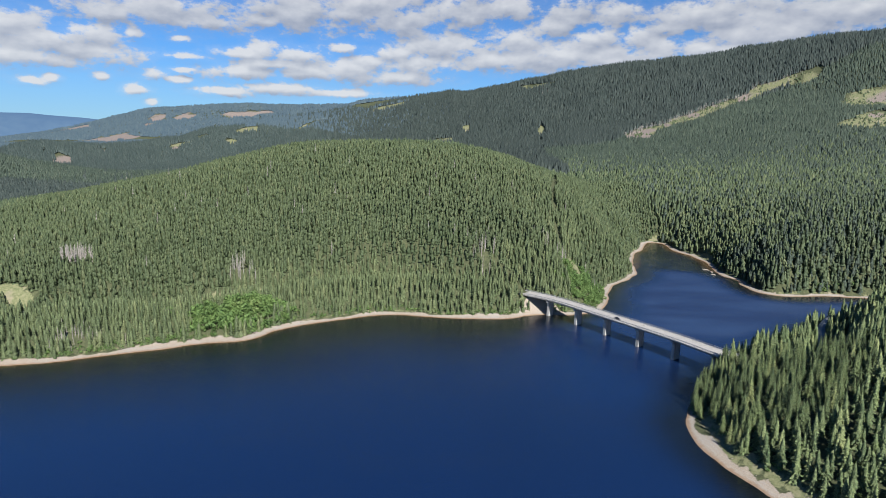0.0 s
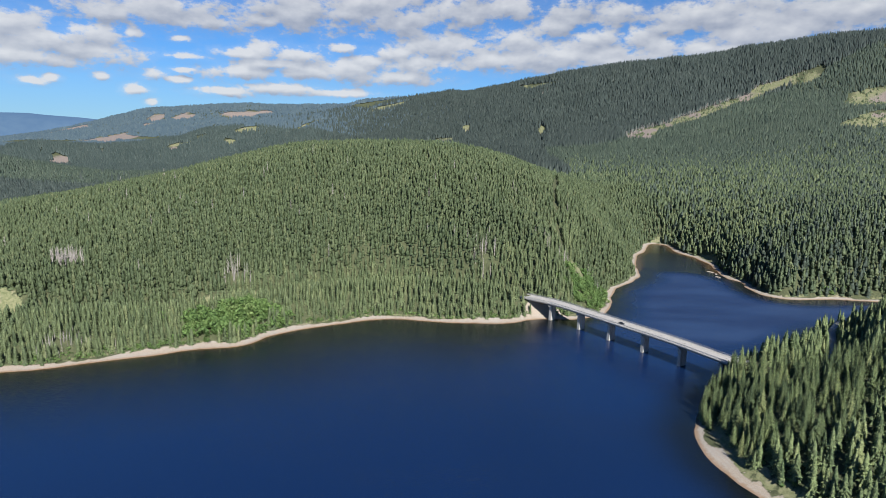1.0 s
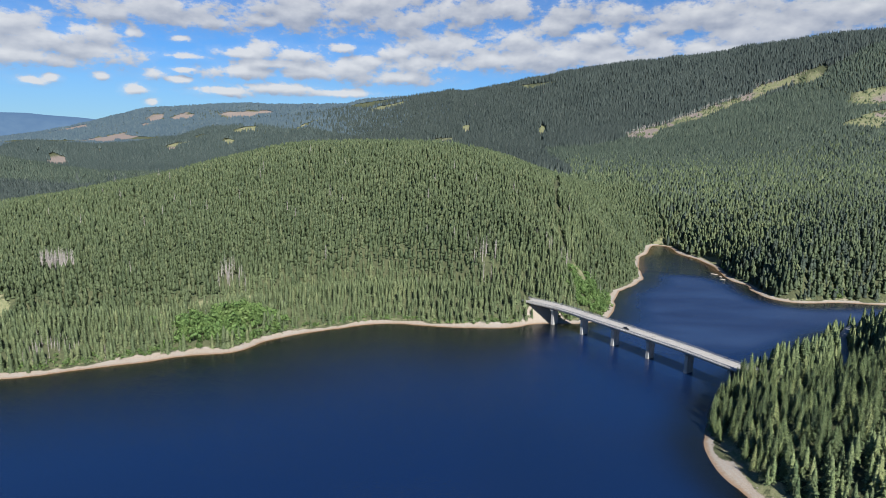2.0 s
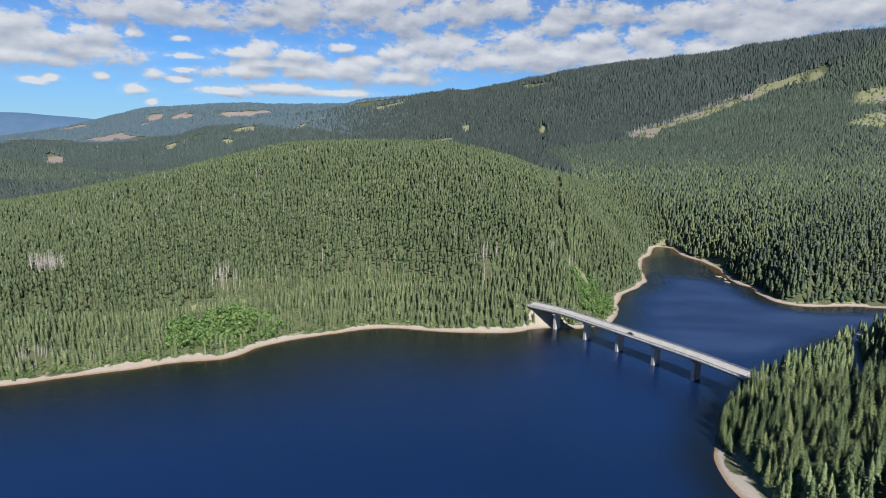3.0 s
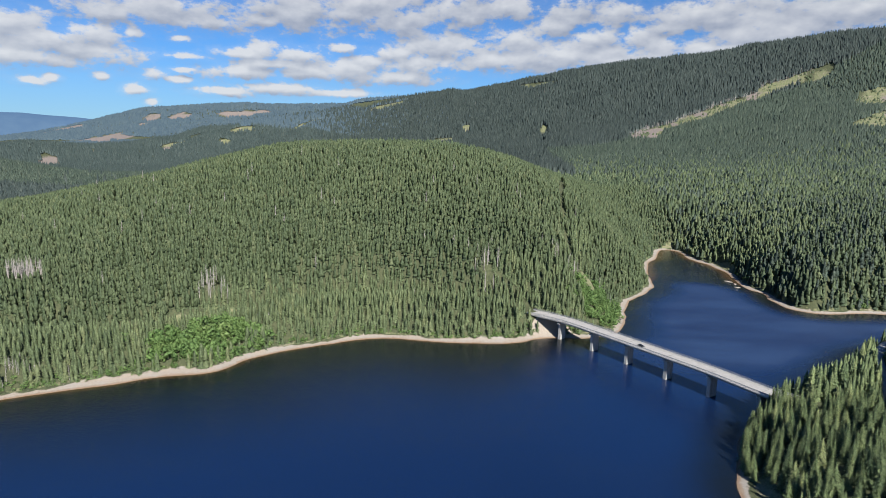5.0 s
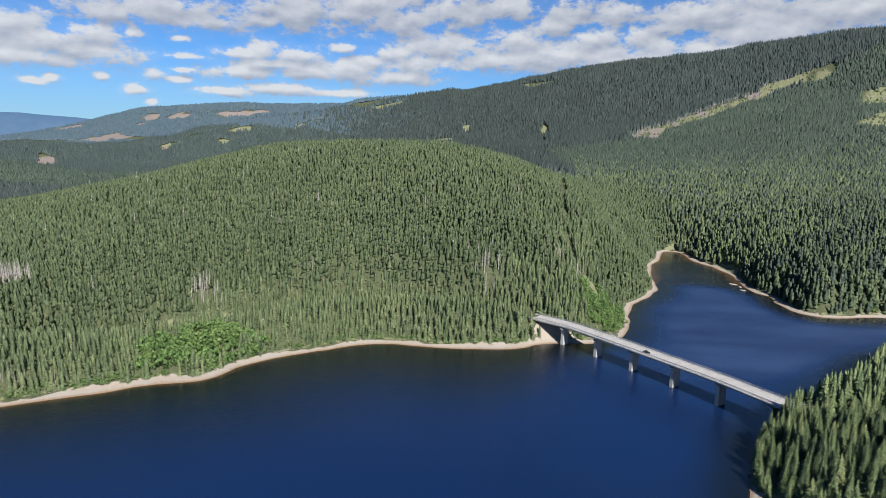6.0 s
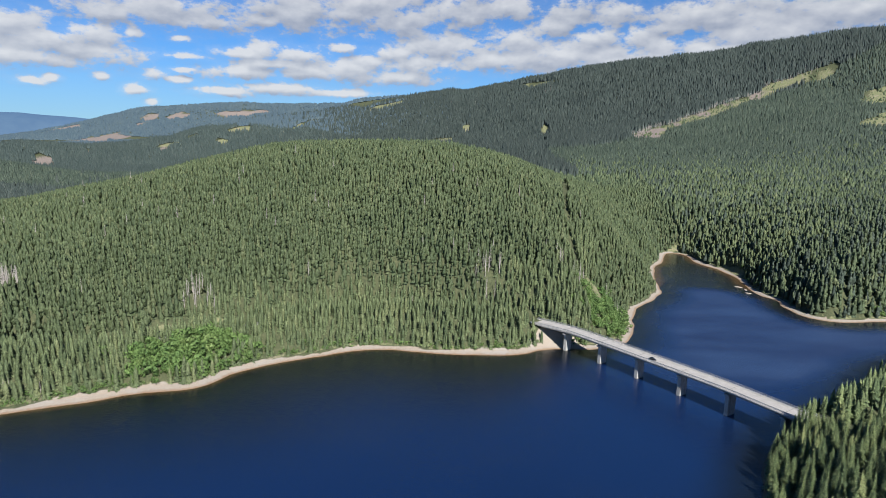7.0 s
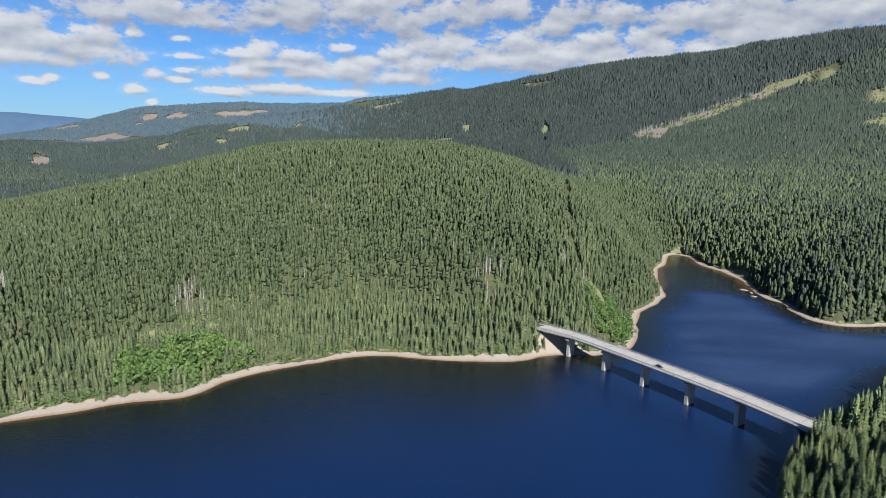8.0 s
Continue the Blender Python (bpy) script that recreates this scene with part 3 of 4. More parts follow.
def build_roads():
    for line, z, cut in ((ROAD_LINES[0], 16.0, 1), (ROAD_LINES[1], 15.2, 4)):
        line = line[cut:]
        a, b = ribbon(line, 2.8, z)
        n = len(line)
        zz = z + (DECK_Z - z) * np.exp(-np.arange(n) / 6.0)
        top = np.vstack([np.c_[a, zz], np.c_[b, zz], np.c_[a, zz - 0.6], np.c_[b, zz - 0.6]])
        i = np.arange(n - 1)
        f = np.vstack([np.stack([i, i + n, i + n + 1, i + 1], 1), np.stack([i + 2 * n, i, i + 1, i + 1 + 2 * n], 1),
                       np.stack([i + n, i + 3 * n, i + 1 + 3 * n, i + 1 + n], 1)])
        tagged(new("road", mesh_from("road", top, f, [ASPHALT])), "narrow pale asphalt road through the forest", "road", kind="structure")


build_roads()


def build_far_ridge():
    """The farthest blue ridge, as a long low hill on the horizon."""
    n = 60
    v = []
    for k in range(n + 1):
        az = radians(-46 + 26 * k / n)
        h = 262 + 20 * float(fractal(np.array([k * 16.0]), np.array([3.0]), 260, 4, 71)[0]) - 2.4 * max(0, k - 22)
        for r, z in ((4480, 20), (4640, h * 0.72), (4760, h), (4840, h * 0.6), (4880, 0)):
            v.append((r * math.sin(az), r * math.cos(az), z))
    f = [(k * 5 + j, (k + 1) * 5 + j, (k + 1) * 5 + j + 1, k * 5 + j + 1) for k in range(n) for j in range(4)]
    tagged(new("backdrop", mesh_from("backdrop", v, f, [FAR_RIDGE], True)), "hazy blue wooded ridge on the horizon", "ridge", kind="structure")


build_far_ridge()


# ---------------------------------------------------------------- bridge
def box_bm(sx, sy, sz, bevel=0.0):
    bm = bmesh.new()
    bmesh.ops.create_cube(bm, size=1)
    bmesh.ops.scale(bm, vec=(sx, sy, sz), verts=bm.verts)
    if bevel:
        bmesh.ops.bevel(bm, geom=bm.edges[:], offset=bevel, segments=2, affect="EDGES")
    return bm


def to_mesh(name, bm, mat):
    me = bpy.data.meshes.new(name)
    bm.to_mesh(me)
    bm.free()
    me.materials.append(mat)
    return me


def part(name, data, mat, parent, label="", m=None):
    """One mesh object under a thing or a part; data: a bmesh or a mesh."""
    me = to_mesh(name, data, mat) if isinstance(data, bmesh.types.BMesh) else data
    ob = new(name, me)
    ob.parent = parent
    if m is not None:
        ob.matrix_local = m
    if label:
        ob["label"] = label
    return ob


def sweep(line, profile, z, mat, name):
    """A closed profile (offset to the right, height) drawn along a line."""
    t = np.gradient(line, axis=0)
    t /= np.linalg.norm(t, axis=1)[:, None]
    right = np.stack([t[:, 1], -t[:, 0]], 1)
    n, k = len(line), len(profile)
    v = np.zeros((n, k, 3))
    for j, (o, h) in enumerate(profile):
        v[:, j, :2] = line + right * o
        v[:, j, 2] = z + h
    f = []
    for i in range(n - 1):
        for j in range(k):
            f.append((i * k + j, (i + 1) * k + j, (i + 1) * k + (j + 1) % k, i * k + (j + 1) % k))
    me = bpy.data.meshes.new(name)
    me.from_pydata(v.reshape(-1, 3).tolist(), [], f + [tuple(range(k))[::-1], tuple((n - 1) * k + j for j in range(k))])
    me.materials.append(mat)
    me.update()
    return me


def at_length(line, s):
    seg = np.r_[0, np.cumsum(np.linalg.norm(np.diff(line, axis=0), axis=1))]
    p = np.array([np.interp(s, seg, line[:, 0]), np.interp(s, seg, line[:, 1])])
    q = np.array([np.interp(s + 0.5, seg, line[:, 0]), np.interp(s + 0.5, seg, line[:, 1])])
    r = np.array([np.interp(s - 0.5, seg, line[:, 0]), np.interp(s - 0.5, seg, line[:, 1])])
    t = (q - r) / np.linalg.norm(q - r)
    return p, t, seg[-1]


def build_bridge():
    line = smooth_line(BRIDGE_MID, 3.0)
    line = line[4:]
    bridge = tagged(new("road_bridge"), "long pale concrete road bridge on slab piers over the reservoir", "bridge")
    w = DECK_WIDTH / 2
    part("deck", sweep(line, [(-w, -0.25), (-w, -0.75), (-w + 1.6, -1.0), (-w + 2.2, -2.1), (w - 2.2, -2.1), (w - 1.6, -1.0), (w, -0.75), (w, -0.25)], DECK_Z, CONCRETE, "deck"), None, bridge)
    part("carriageway", sweep(line, [(-4.2, 0.0), (-4.2, -0.3), (4.2, -0.3), (4.2, 0.0)], DECK_Z, ASPHALT, "carriageway"), None, bridge, "pale worn asphalt carriageway")
    for side in (-1, 1):
        a, b = sorted((side * 4.2, side * (w + 0.12)))
        part("footway", sweep(line, [(a, 0.16), (a, -0.3), (b, -0.3), (b, 0.16)], DECK_Z, CONCRETE, "footway"), None, bridge, "raised concrete footway")
        o = side * (w - 0.1)
        for h in (0.55, 1.0):
            part("rail", sweep(line, [(o - 0.05, h + 0.16), (o - 0.05, h), (o + 0.05, h), (o + 0.05, h + 0.16)], DECK_Z, STEEL, "rail"), None, bridge, "galvanised steel hand rail")
        o = side * 4.45
        part("guard_rail", sweep(line, [(o - 0.04, 0.8), (o - 0.04, 0.5), (o + 0.04, 0.5), (o + 0.04, 0.8)], DECK_Z, STEEL, "guard_rail"), None, bridge, "steel crash barrier")
    _, _, length = at_length(line, 0)
    post = to_mesh("post", box_bm(0.09, 0.09, 1.1), STEEL)
    for k in range(int(length / 3)):
        p, t, _ = at_length(line, 1.0 + 3.0 * k)
        turn = math.degrees(math.atan2(t[1], t[0]))
        for side in (-1, 1):
            q = p + np.array([t[1], -t[0]]) * side * (w - 0.1)
            part("post", post, None, bridge, m=pose(q[0], q[1], DECK_Z + 0.6, 0, 0, turn))
    joint = to_mesh("expansion_joint", box_bm(0.14, 8.3, 0.03), RUBBER)
    # piers: six slabs with a cap that reaches past the slab towards the lake
    slab = box_bm(2.2, 6.4, 16.0, 0.12)
    for v in slab.verts:
        if v.co.z < 0:
            v.co.y *= 1.01
            v.co.x *= 1.06
    slab = to_mesh("pier", slab, PIER_CONCRETE)
    cap = to_mesh("cap", box_bm(2.3, 8.6, 0.9, 0.06), CONCRETE)
    plinth = to_mesh("footing", box_bm(2.9, 8.0, 3.0, 0.2), PIER_CONCRETE)
    for x, y in PIERS:
        seg = np.r_[0, np.cumsum(np.linalg.norm(np.diff(line, axis=0), axis=1))]
        fine = np.arange(0, length, 0.25)
        way = np.stack([np.interp(fine, seg, line[:, 0]), np.interp(fine, seg, line[:, 1])], 1)
        p, t, _ = at_length(line, fine[int(np.argmin(np.hypot(way[:, 0] - x, way[:, 1] - y)))])
        across = np.array([-t[1], t[0]])
        turn = math.degrees(math.atan2(t[1], t[0]))
        c = p - across * 0.7
        pier = part("pier", slab, None, bridge, "concrete slab pier with a stained foot", pose(c[0], c[1], 11.9 - 8.0, 0, 0, turn))
        part("cap", cap, None, pier, "", pose(0, -0.6, 8.4))
        part("footing", plinth, None, pier, "", pose(0, 0, -7.0))
        part("expansion_joint", joint, None, bridge, "dark expansion joint", pose(p[0], p[1], DECK_Z + 0.006, 0, 0, turn))
    for s in (0.4, length - 0.4):
        p, t, _ = at_length(line, s)
        part("abutment", box_bm(3.0, 10.4, 5.0, 0.1), CONCRETE, bridge, "concrete abutment wall", pose(p[0], p[1], DECK_Z - 4.6, 0, 0, math.degrees(math.atan2(t[1], t[0]))))


PIERS = [(72.5, 475), (92.8, 454), (110.6, 431.4), (127.1, 406.7), (144.0, 383.1), (159.8, 357.2)]
build_bridge()


# ---------------------------------------------------------------- trees
def tiered(rng, sides, tiers, jag=0.22, taper=0.85):
    """A unit spruce as one closed skirted cone: height 1, radius about 0.5."""
    v, rings = [], []
    for k in range(tiers):
        z0, z1 = 0.03 + 0.91 * k / tiers, 0.03 + 0.91 * (k + 0.62) / tiers
        r0 = 0.5 * (1 - z0 * 0.94) ** taper * (0.74 if k == 0 and tiers > 1 else 1)
        r1 = r0 * (0.66 if tiers > 1 else 0.62)
        for z, r, out in ((z0, r0, 1), (z1, r1, 0)):
            ring = []
            for j in range(sides):
                a = 2 * math.pi * (j + 0.5 * (k % 2)) / sides + rng.uniform(-0.25, 0.25)
                rr = r * (1 + rng.uniform(-jag, jag)) if out else r * rng.uniform(0.85, 1.15)
                ring.append(len(v))
                v.append((rr * math.cos(a), rr * math.sin(a), z + (rng.uniform(-0.09, 0.05) if out and k else 0)))
            rings.append(ring)
    f = []
    for a, b in zip(rings, rings[1:]):
        for j in range(sides):
            i = (j + 1) % sides
            f += [(a[j], a[i], b[i]), (a[j], b[i], b[j])]
    apex = len(v)
    v.append((rng.uniform(-0.02, 0.02), rng.uniform(-0.02, 0.02), 1.0))
    f += [(rings[-1][j], rings[-1][(j + 1) % sides], apex) for j in range(sides)]
    return np.array(v), np.array(f)


def boughs(rng, whorls, per, rich, core=(6, 3), reach_by=0.78):
    """A unit spruce from drooping boughs round a thin core."""
    v, f = [], []
    for k in range(whorls):
        h = 0.06 + 0.90 * (k / (whorls - 1)) ** 0.95
        reach = 0.5 * (1 - h) ** reach_by + 0.025
        for j in range(per if h < 0.8 else max(4, per - 2)):
            a = 2 * math.pi * (j + (k % 3) / 3) / per + rng.uniform(-0.3, 0.3)
            r = reach * rng.uniform(0.62, 1.22)
            droop = r * (rng.uniform(0.22, 0.6) if rich else rng.uniform(0.4, 0.9)) * (1.25 - h) * 0.65
            z = h + (rng.uniform(-0.026, 0.026) if rich else rng.uniform(-0.07, 0.07) * (1 - h))
            ca, sa = math.cos(a), math.sin(a)
            wide = r * (rng.uniform(0.16, 0.27) if rich else rng.uniform(0.24, 0.42))
            b = len(v)

            def at(along, side, up):
                v.append((ca * along - sa * side, sa * along + ca * side, z + up))
            if rich == 2:
                at(0, 0, 0.025), at(r * 0.5, 0, -droop * 0.2), at(r, 0, -droop * 0.85)
                f.append((b, b + 1, b + 2))
                for along in (0.28, 0.52, 0.76):
                    for side in (-1, 1):
                        q = len(v)
                        reach_out = wide * 1.9 * rng.uniform(0.6, 1.2) * (1.15 - along)
                        low = -droop * (0.15 + along * 0.75)
                        at(r * along, 0, low + 0.006), at(r * (along + 0.24), 0, low - droop * 0.16)
                        at(r * (along + rng.uniform(0.1, 0.3)), side * reach_out, low - droop * rng.uniform(0.05, 0.4))
                        f.append((q, q + 1, q + 2) if side > 0 else (q + 1, q, q + 2))
            elif rich:
                at(0, 0, 0.03), at(r * 0.55, wide, -droop * 0.75), at(r * 0.55, -wide, -droop * 0.75)
                at(r * 0.5, 0, -droop * 0.15), at(r, 0, -droop * 0.8)
                f.extend([(b, b + 2, b + 3), (b, b + 3, b + 1), (b + 1, b + 3, b + 4), (b + 3, b + 2, b + 4)])
            else:
                at(0, 0, 0.03), at(r * 0.6, wide * 1.1, -droop * 0.7), at(r * 0.6, -wide * 1.1, -droop * 0.7), at(r, 0, -droop * 0.7)
                f.extend([(b, b + 2, b + 3), (b, b + 3, b + 1)])
    cv, cf = tiered(rng, *core, 0.1 if rich else 0.3) if core else spike(rng)
    cv = cv * ((0.40, 0.40, 0.96) if rich == 2 else (0.74, 0.74, 0.95) if rich else (0.48, 0.48, 0.97))
    f = np.vstack([np.array(f), cf + len(v)])
    return np.vstack([np.array(v), cv]), f


def spike(rng):
    """A unit spruce for the far slopes: an uneven four-sided spire."""
    v = [(0.5 * rng.uniform(0.7, 1.2) * math.cos(a), 0.5 * rng.uniform(0.7, 1.2) * math.sin(a), rng.uniform(0.0, 0.2)) for a in (0.3, 1.9, 3.4, 5.0)]
    v.append((rng.uniform(-0.06, 0.06), rng.uniform(-0.06, 0.06), 1.0))
    return np.array(v), np.array([(j, (j + 1) % 4, 4) for j in range(4)])


def leafy(rng, leaves, lumps=7):
    """A unit broad-leaved crown: many leaf sprays over uneven lumps."""
    v, f = [], []
    centres = [(rng.uniform(-0.26, 0.26), rng.uniform(-0.26, 0.26), rng.uniform(0.3, 0.78), rng.uniform(0.16, 0.27)) for _ in range(lumps)]
    for _ in range(leaves):
        x, y, z, r = rng.choice(centres)
        a, u = rng.uniform(0, 2 * math.pi), rng.uniform(-0.7, 1)
        s = math.sqrt(1 - u * u)
        n = np.array((s * math.cos(a), s * math.sin(a), u))
        c = np.array((x, y, z)) + n * r * rng.uniform(0.75, 1.08)
        side = np.cross(n, (rng.uniform(-1, 1), rng.uniform(-1, 1), rng.uniform(-1, 1)))
        side /= np.linalg.norm(side) + 1e-6
        up = np.cross(n, side) + n * rng.uniform(-0.5, 0.5)
        q = rng.uniform(0.05, 0.10)
        b = len(v)
        v += [c - side * q, c + up * q, c + side * q, c - up * q]
        f += [(b, b + 1, b + 2), (b, b + 2, b + 3)]
    return np.array(v), np.array(f)


def snag(rng, branches):
    """A unit dead spruce: a bare tapering pole with stub branches."""
    v, f = [], []
    for z, r in ((0, 0.017), (0.5, 0.012), (1.0, 0.004)):
        for j in range(4):
            v.append((r * math.cos(j * 1.571), r * math.sin(j * 1.571), z))
    for k in (0, 4):
        for j in range(4):
            i = (j + 1) % 4
            f += [(k + j, k + i, k + 4 + i), (k + j, k + 4 + i, k + 4 + j)]
    for _ in range(branches):
        h = rng.uniform(0.35, 0.97)
        a, r = rng.uniform(0, 6.283), 0.16 * (1.05 - h) + 0.02
        b = len(v)
        c, s = math.cos(a), math.sin(a)
        v += [(0, 0, h), (0, 0, h + 0.015), (c * r, s * r, h - r * 0.5)]
        f += [(b, b + 1, b + 2)]
    return np.array(v), np.array(f)


def forest(name, label, spots, templates, mat, height, slim, rng, category="forest", sunk=0.3):
    """Many trees in one mesh. spots: n x 3 ground points."""
    n = len(spots)
    if n == 0:
        return None
    which = rng.integers(0, len(templates), n)
    vs, fs, tones, base = [], [], [], 0
    for k, (tv, tf) in enumerate(templates):
        at = spots[which == k]
        m = len(at)
        if m == 0:
            continue
        h = rng.uniform(*height, m) * (1 + 0.15 * (value_noise(at[:, 0], at[:, 1], 60, 3) - 0.5))
        w = h * rng.uniform(*slim, m)
        a = rng.uniform(0, 2 * math.pi, m)
        ca, sa = np.cos(a)[:, None], np.sin(a)[:, None]
        x = (tv[None, :, 0] * ca - tv[None, :, 1] * sa) * w[:, None] + at[:, 0, None]
        y = (tv[None, :, 0] * sa + tv[None, :, 1] * ca) * w[:, None] + at[:, 1, None]
        z = tv[None, :, 2] * h[:, None] + at[:, 2, None] - sunk
        vs.append(np.stack([x, y, z], 2).reshape(-1, 3))
        fs.append((tf[None] + (np.arange(m) * len(tv))[:, None, None] + base).reshape(-1, 3))
        tones.append(np.repeat(rng.uniform(0, 1, m), len(tv)))
        base += m * len(tv)
    me = mesh_from(name, np.vstack(vs), np.vstack(fs), [mat])
    me.attributes.new("tone", "FLOAT", "POINT").data.foreach_set("value", np.concatenate(tones).astype(np.float32))
    return tagged(new(name, me), label, category, kind="stuff")


def scatter(x0, x1, y0, y1, gap, rng):
    x, y = np.meshgrid(np.arange(x0, x1, gap), np.arange(y0, y1, gap * 0.88))
    x[1::2] += gap / 2
    x = x.ravel() + rng.uniform(-0.42, 0.42, x.size) * gap
    y = y.ravel() + rng.uniform(-0.42, 0.42, y.size) * gap
    return x, y


def plant():
    rng = np.random.default_rng(7)
    rr = random.Random(7)
    lod_a = [boughs(rr, 12, 7, 1, (5, 3), 0.76) for _ in range(6)]
    lod_b = [boughs(rr, 8, 5, 1, (5, 2), 0.70) for _ in range(8)]
    lod_c = [tiered(rr, 5, 4, 0.42, 0.95) for _ in range(10)]
    lod_m = [tiered(rr, 4, 2, 0.42, 0.95) for _ in range(10)]
    lod_d = [tiered(rr, 4, 1, 0.45, 0.75) for _ in range(8)]
    lod_e = [spike(rr) for _ in range(8)]

    def ready(x, y, tree_line, spruce=True):
        d = shore_distance(x, y)
        tree_line = np.where((x > 140) & (y > 500), 6.5, tree_line)
        tree_line = np.where((x > -30) & (x < 75) & (y > 440) & (y < 510), 7.5, tree_line)
        line = np.where((x > 130) & (y > 310) & (y < 520), 2.0, tree_line) + 4 * fractal(x, y, 25, 2, 41)
        ok = d > line
        ok &= patches(x, y, GRASSY) < 0.35
        ok &= patches(x, y, FELLED) < 0.45
        ok &= strip_cover(x, y) < 0.4
        if spruce:
            ok &= patches(x, y, GROVES) < 0.5
        near = ok & (np.abs(x) < 1300) & (y > 150) & (y < 620)
        for road, verge in zip(ROAD_LINES, (3.3, 3.8)):
            rd, _ = to_line(x[near], y[near], road)
            sub = np.where(near)[0][rd < verge]
            ok[sub] = False
        rd, _ = to_line(x[ok], y[ok], smooth_line(BRIDGE_MID, 6))
        ok[np.where(ok)[0][rd < 7.0]] = False
        rd, _ = to_line(x[ok], y[ok], smooth_line(FIREBREAK, 12))
        ok[np.where(ok)[0][rd < 4.6 * value_noise(x[ok], y[ok], 24, 77)]] = False
        x, y, d = x[ok], y[ok], d[ok]
        return np.stack([x, y, land_height(x, y, d)], 1), d

    # the headland on the bridge's near end
    x, y = scatter(112, 460, 60, 510, 4.9, rng)
    keep = (y < 480) | (x > 270)
    p, d = ready(x[keep], y[keep], 11.5)
    p = p[~((p[:, 0] < 250) & (p[:, 1] > 470))]
    # a row of trees at the very edge, from the bridge round the point
    edge = smooth_line(HEADLAND_SHORE[4:11], 4.2)
    turn = np.gradient(edge, axis=0)
    turn /= np.linalg.norm(turn, axis=1)[:, None]
    for inland in (3.0, 7.0):
        q = edge + np.stack([-turn[:, 1], turn[:, 0]], 1) * inland + rng.uniform(-1.2, 1.2, edge.shape)
        q = q[to_line(q[:, 0], q[:, 1], smooth_line(BRIDGE_MID, 6))[0] > 7.5]
        p = np.vstack([p, np.c_[q, land_height(q[:, 0].copy(), q[:, 1].copy())]])
    p = p[p[:, 2] > 0.4]
    seen = (p[:, 0] < 0.78 * p[:, 1] + 25) & (p[:, 1] > 150)
    order = np.argsort(np.hypot(p[:, 0] - 156, p[:, 1] - 300) + np.where(seen, 0, 900))
    single, rest = p[order[:300]], p[order[300:]]
    trees = []
    for k in range(8):
        t = tagged(new("spruce_tree"), "tall dark green spruce standing on the wooded headland", "tree", "spruces on the headland")
        v, f = boughs(rr, 22, 11, 2, (6, 3), 0.80) if k < 5 else boughs(rr, 22, 10, 2, (6, 3), 0.80)
        part("crown", mesh_from("crown", v * (5.4, 5.4, 13.0), f, [SUNNY]), None, t, "dense drooping needle boughs")
        part("trunk", trunk_mesh(12.3, 0.21), None, t, "grey-brown bark")
        trees.append(t)
    for k, (px, py, pz) in enumerate(single):
        s = rng.uniform(0.6, 1.25)
        if k < 8:
            trees[k].matrix_basis = pose(px, py, pz - 0.3, 0, 0, rng.uniform(0, 360))
        else:
            t = copy_thing(trees[k % 5 if k < 230 else 5 + k % 3], pose(px, py, pz - 0.3, 0, 0, rng.uniform(0, 360)))
            w = s ** 0.6 * rng.uniform(0.72, 1.2)
            t.scale = (w, w, s)
    close = (rest[:, 0] < 0.78 * rest[:, 1] + 30) & (rest[:, 1] > 150)
    forest("headland_spruce_forest", "dense dark green spruce forest on the headland", rest[close], lod_a, SUNNY, (9, 17), (0.36, 0.46), rng)
    forest("inland_spruce_forest", "spruce forest inland of the headland", rest[~close][::2], lod_d, SPRUCE, (15, 22), (0.38, 0.5), rng)

    # the shore of the round hill, and the hill itself
    x, y = scatter(-620, 300, 300, 1120, 3.85, rng)
    p, d = ready(x, y, 6.5)
    p_north = p[(p[:, 0] < 290) & ~((p[:, 0] > 110) & (p[:, 1] < 475))]
    r = np.hypot(p_north[:, 0], p_north[:, 1] - 60)
    dd = shore_distance(p_north[:, 0], p_north[:, 1])
    fringe = (dd < 62) & (r < 620) & (p_north[:, 0] < 120)
    brink = fringe & (dd < 22)
    forest("shore_spruce_forest", "lighter green young spruces along the shore", p_north[brink][rng.uniform(0, 1, brink.sum()) < 0.8], lod_b, YOUNG, (8, 14), (0.44, 0.56), rng)
    forest("lakeside_spruce_forest", "light green young spruce stand above the shore", p_north[fringe & ~brink], lod_b, YOUNG, (8.5, 13.5), (0.42, 0.52), rng)
    front = ~fringe & (p_north[:, 0] > -520) & ((p_north[:, 1] < 760) | ((p_north[:, 0] > 20) & (p_north[:, 1] < 1010)))
    back = ~fringe & ~front
    near_hill, behind = p_north[front], p_north[back][::4]

    def share(p, value):
        return rng.uniform(0, 1, len(p)) < value
    olive = share(near_hill, 1 - smoothstep(150, 290, near_hill[:, 0]) * 0.5)
    low = np.hypot(near_hill[:, 0], near_hill[:, 1]) + rng.normal(0, 25, len(near_hill)) < 590
    forest("hill_spruce_forest", "dense olive green spruce forest on the round hill", near_hill[olive & low], lod_c, OLIVE, (7.6, 13.6), (0.44, 0.56), rng, sunk=1.0)
    forest("hilltop_spruce_forest", "dense olive green spruce forest over the hilltop", near_hill[olive & ~low], lod_m, OLIVE, (7.2, 12.0), (0.52, 0.66), rng, sunk=1.0)
    forest("hillside_spruce_forest", "darker spruces among the hill forest", near_hill[~olive], lod_m, SPRUCE, (7.5, 12.0), (0.50, 0.64), rng, sunk=1.0)
    olive = share(behind, 0.25 * (1 - smoothstep(800, 1100, behind[:, 1])))
    forest("back_slope_forest", "dense spruce forest behind the round hill", behind[olive], lod_d, OLIVE, (8, 12), (0.6, 0.75), rng)
    forest("saddle_spruce_forest", "dense spruce forest in the saddle behind the hill", behind[~olive], lod_d, SPRUCE, (8, 12.5), (0.6, 0.72), rng)

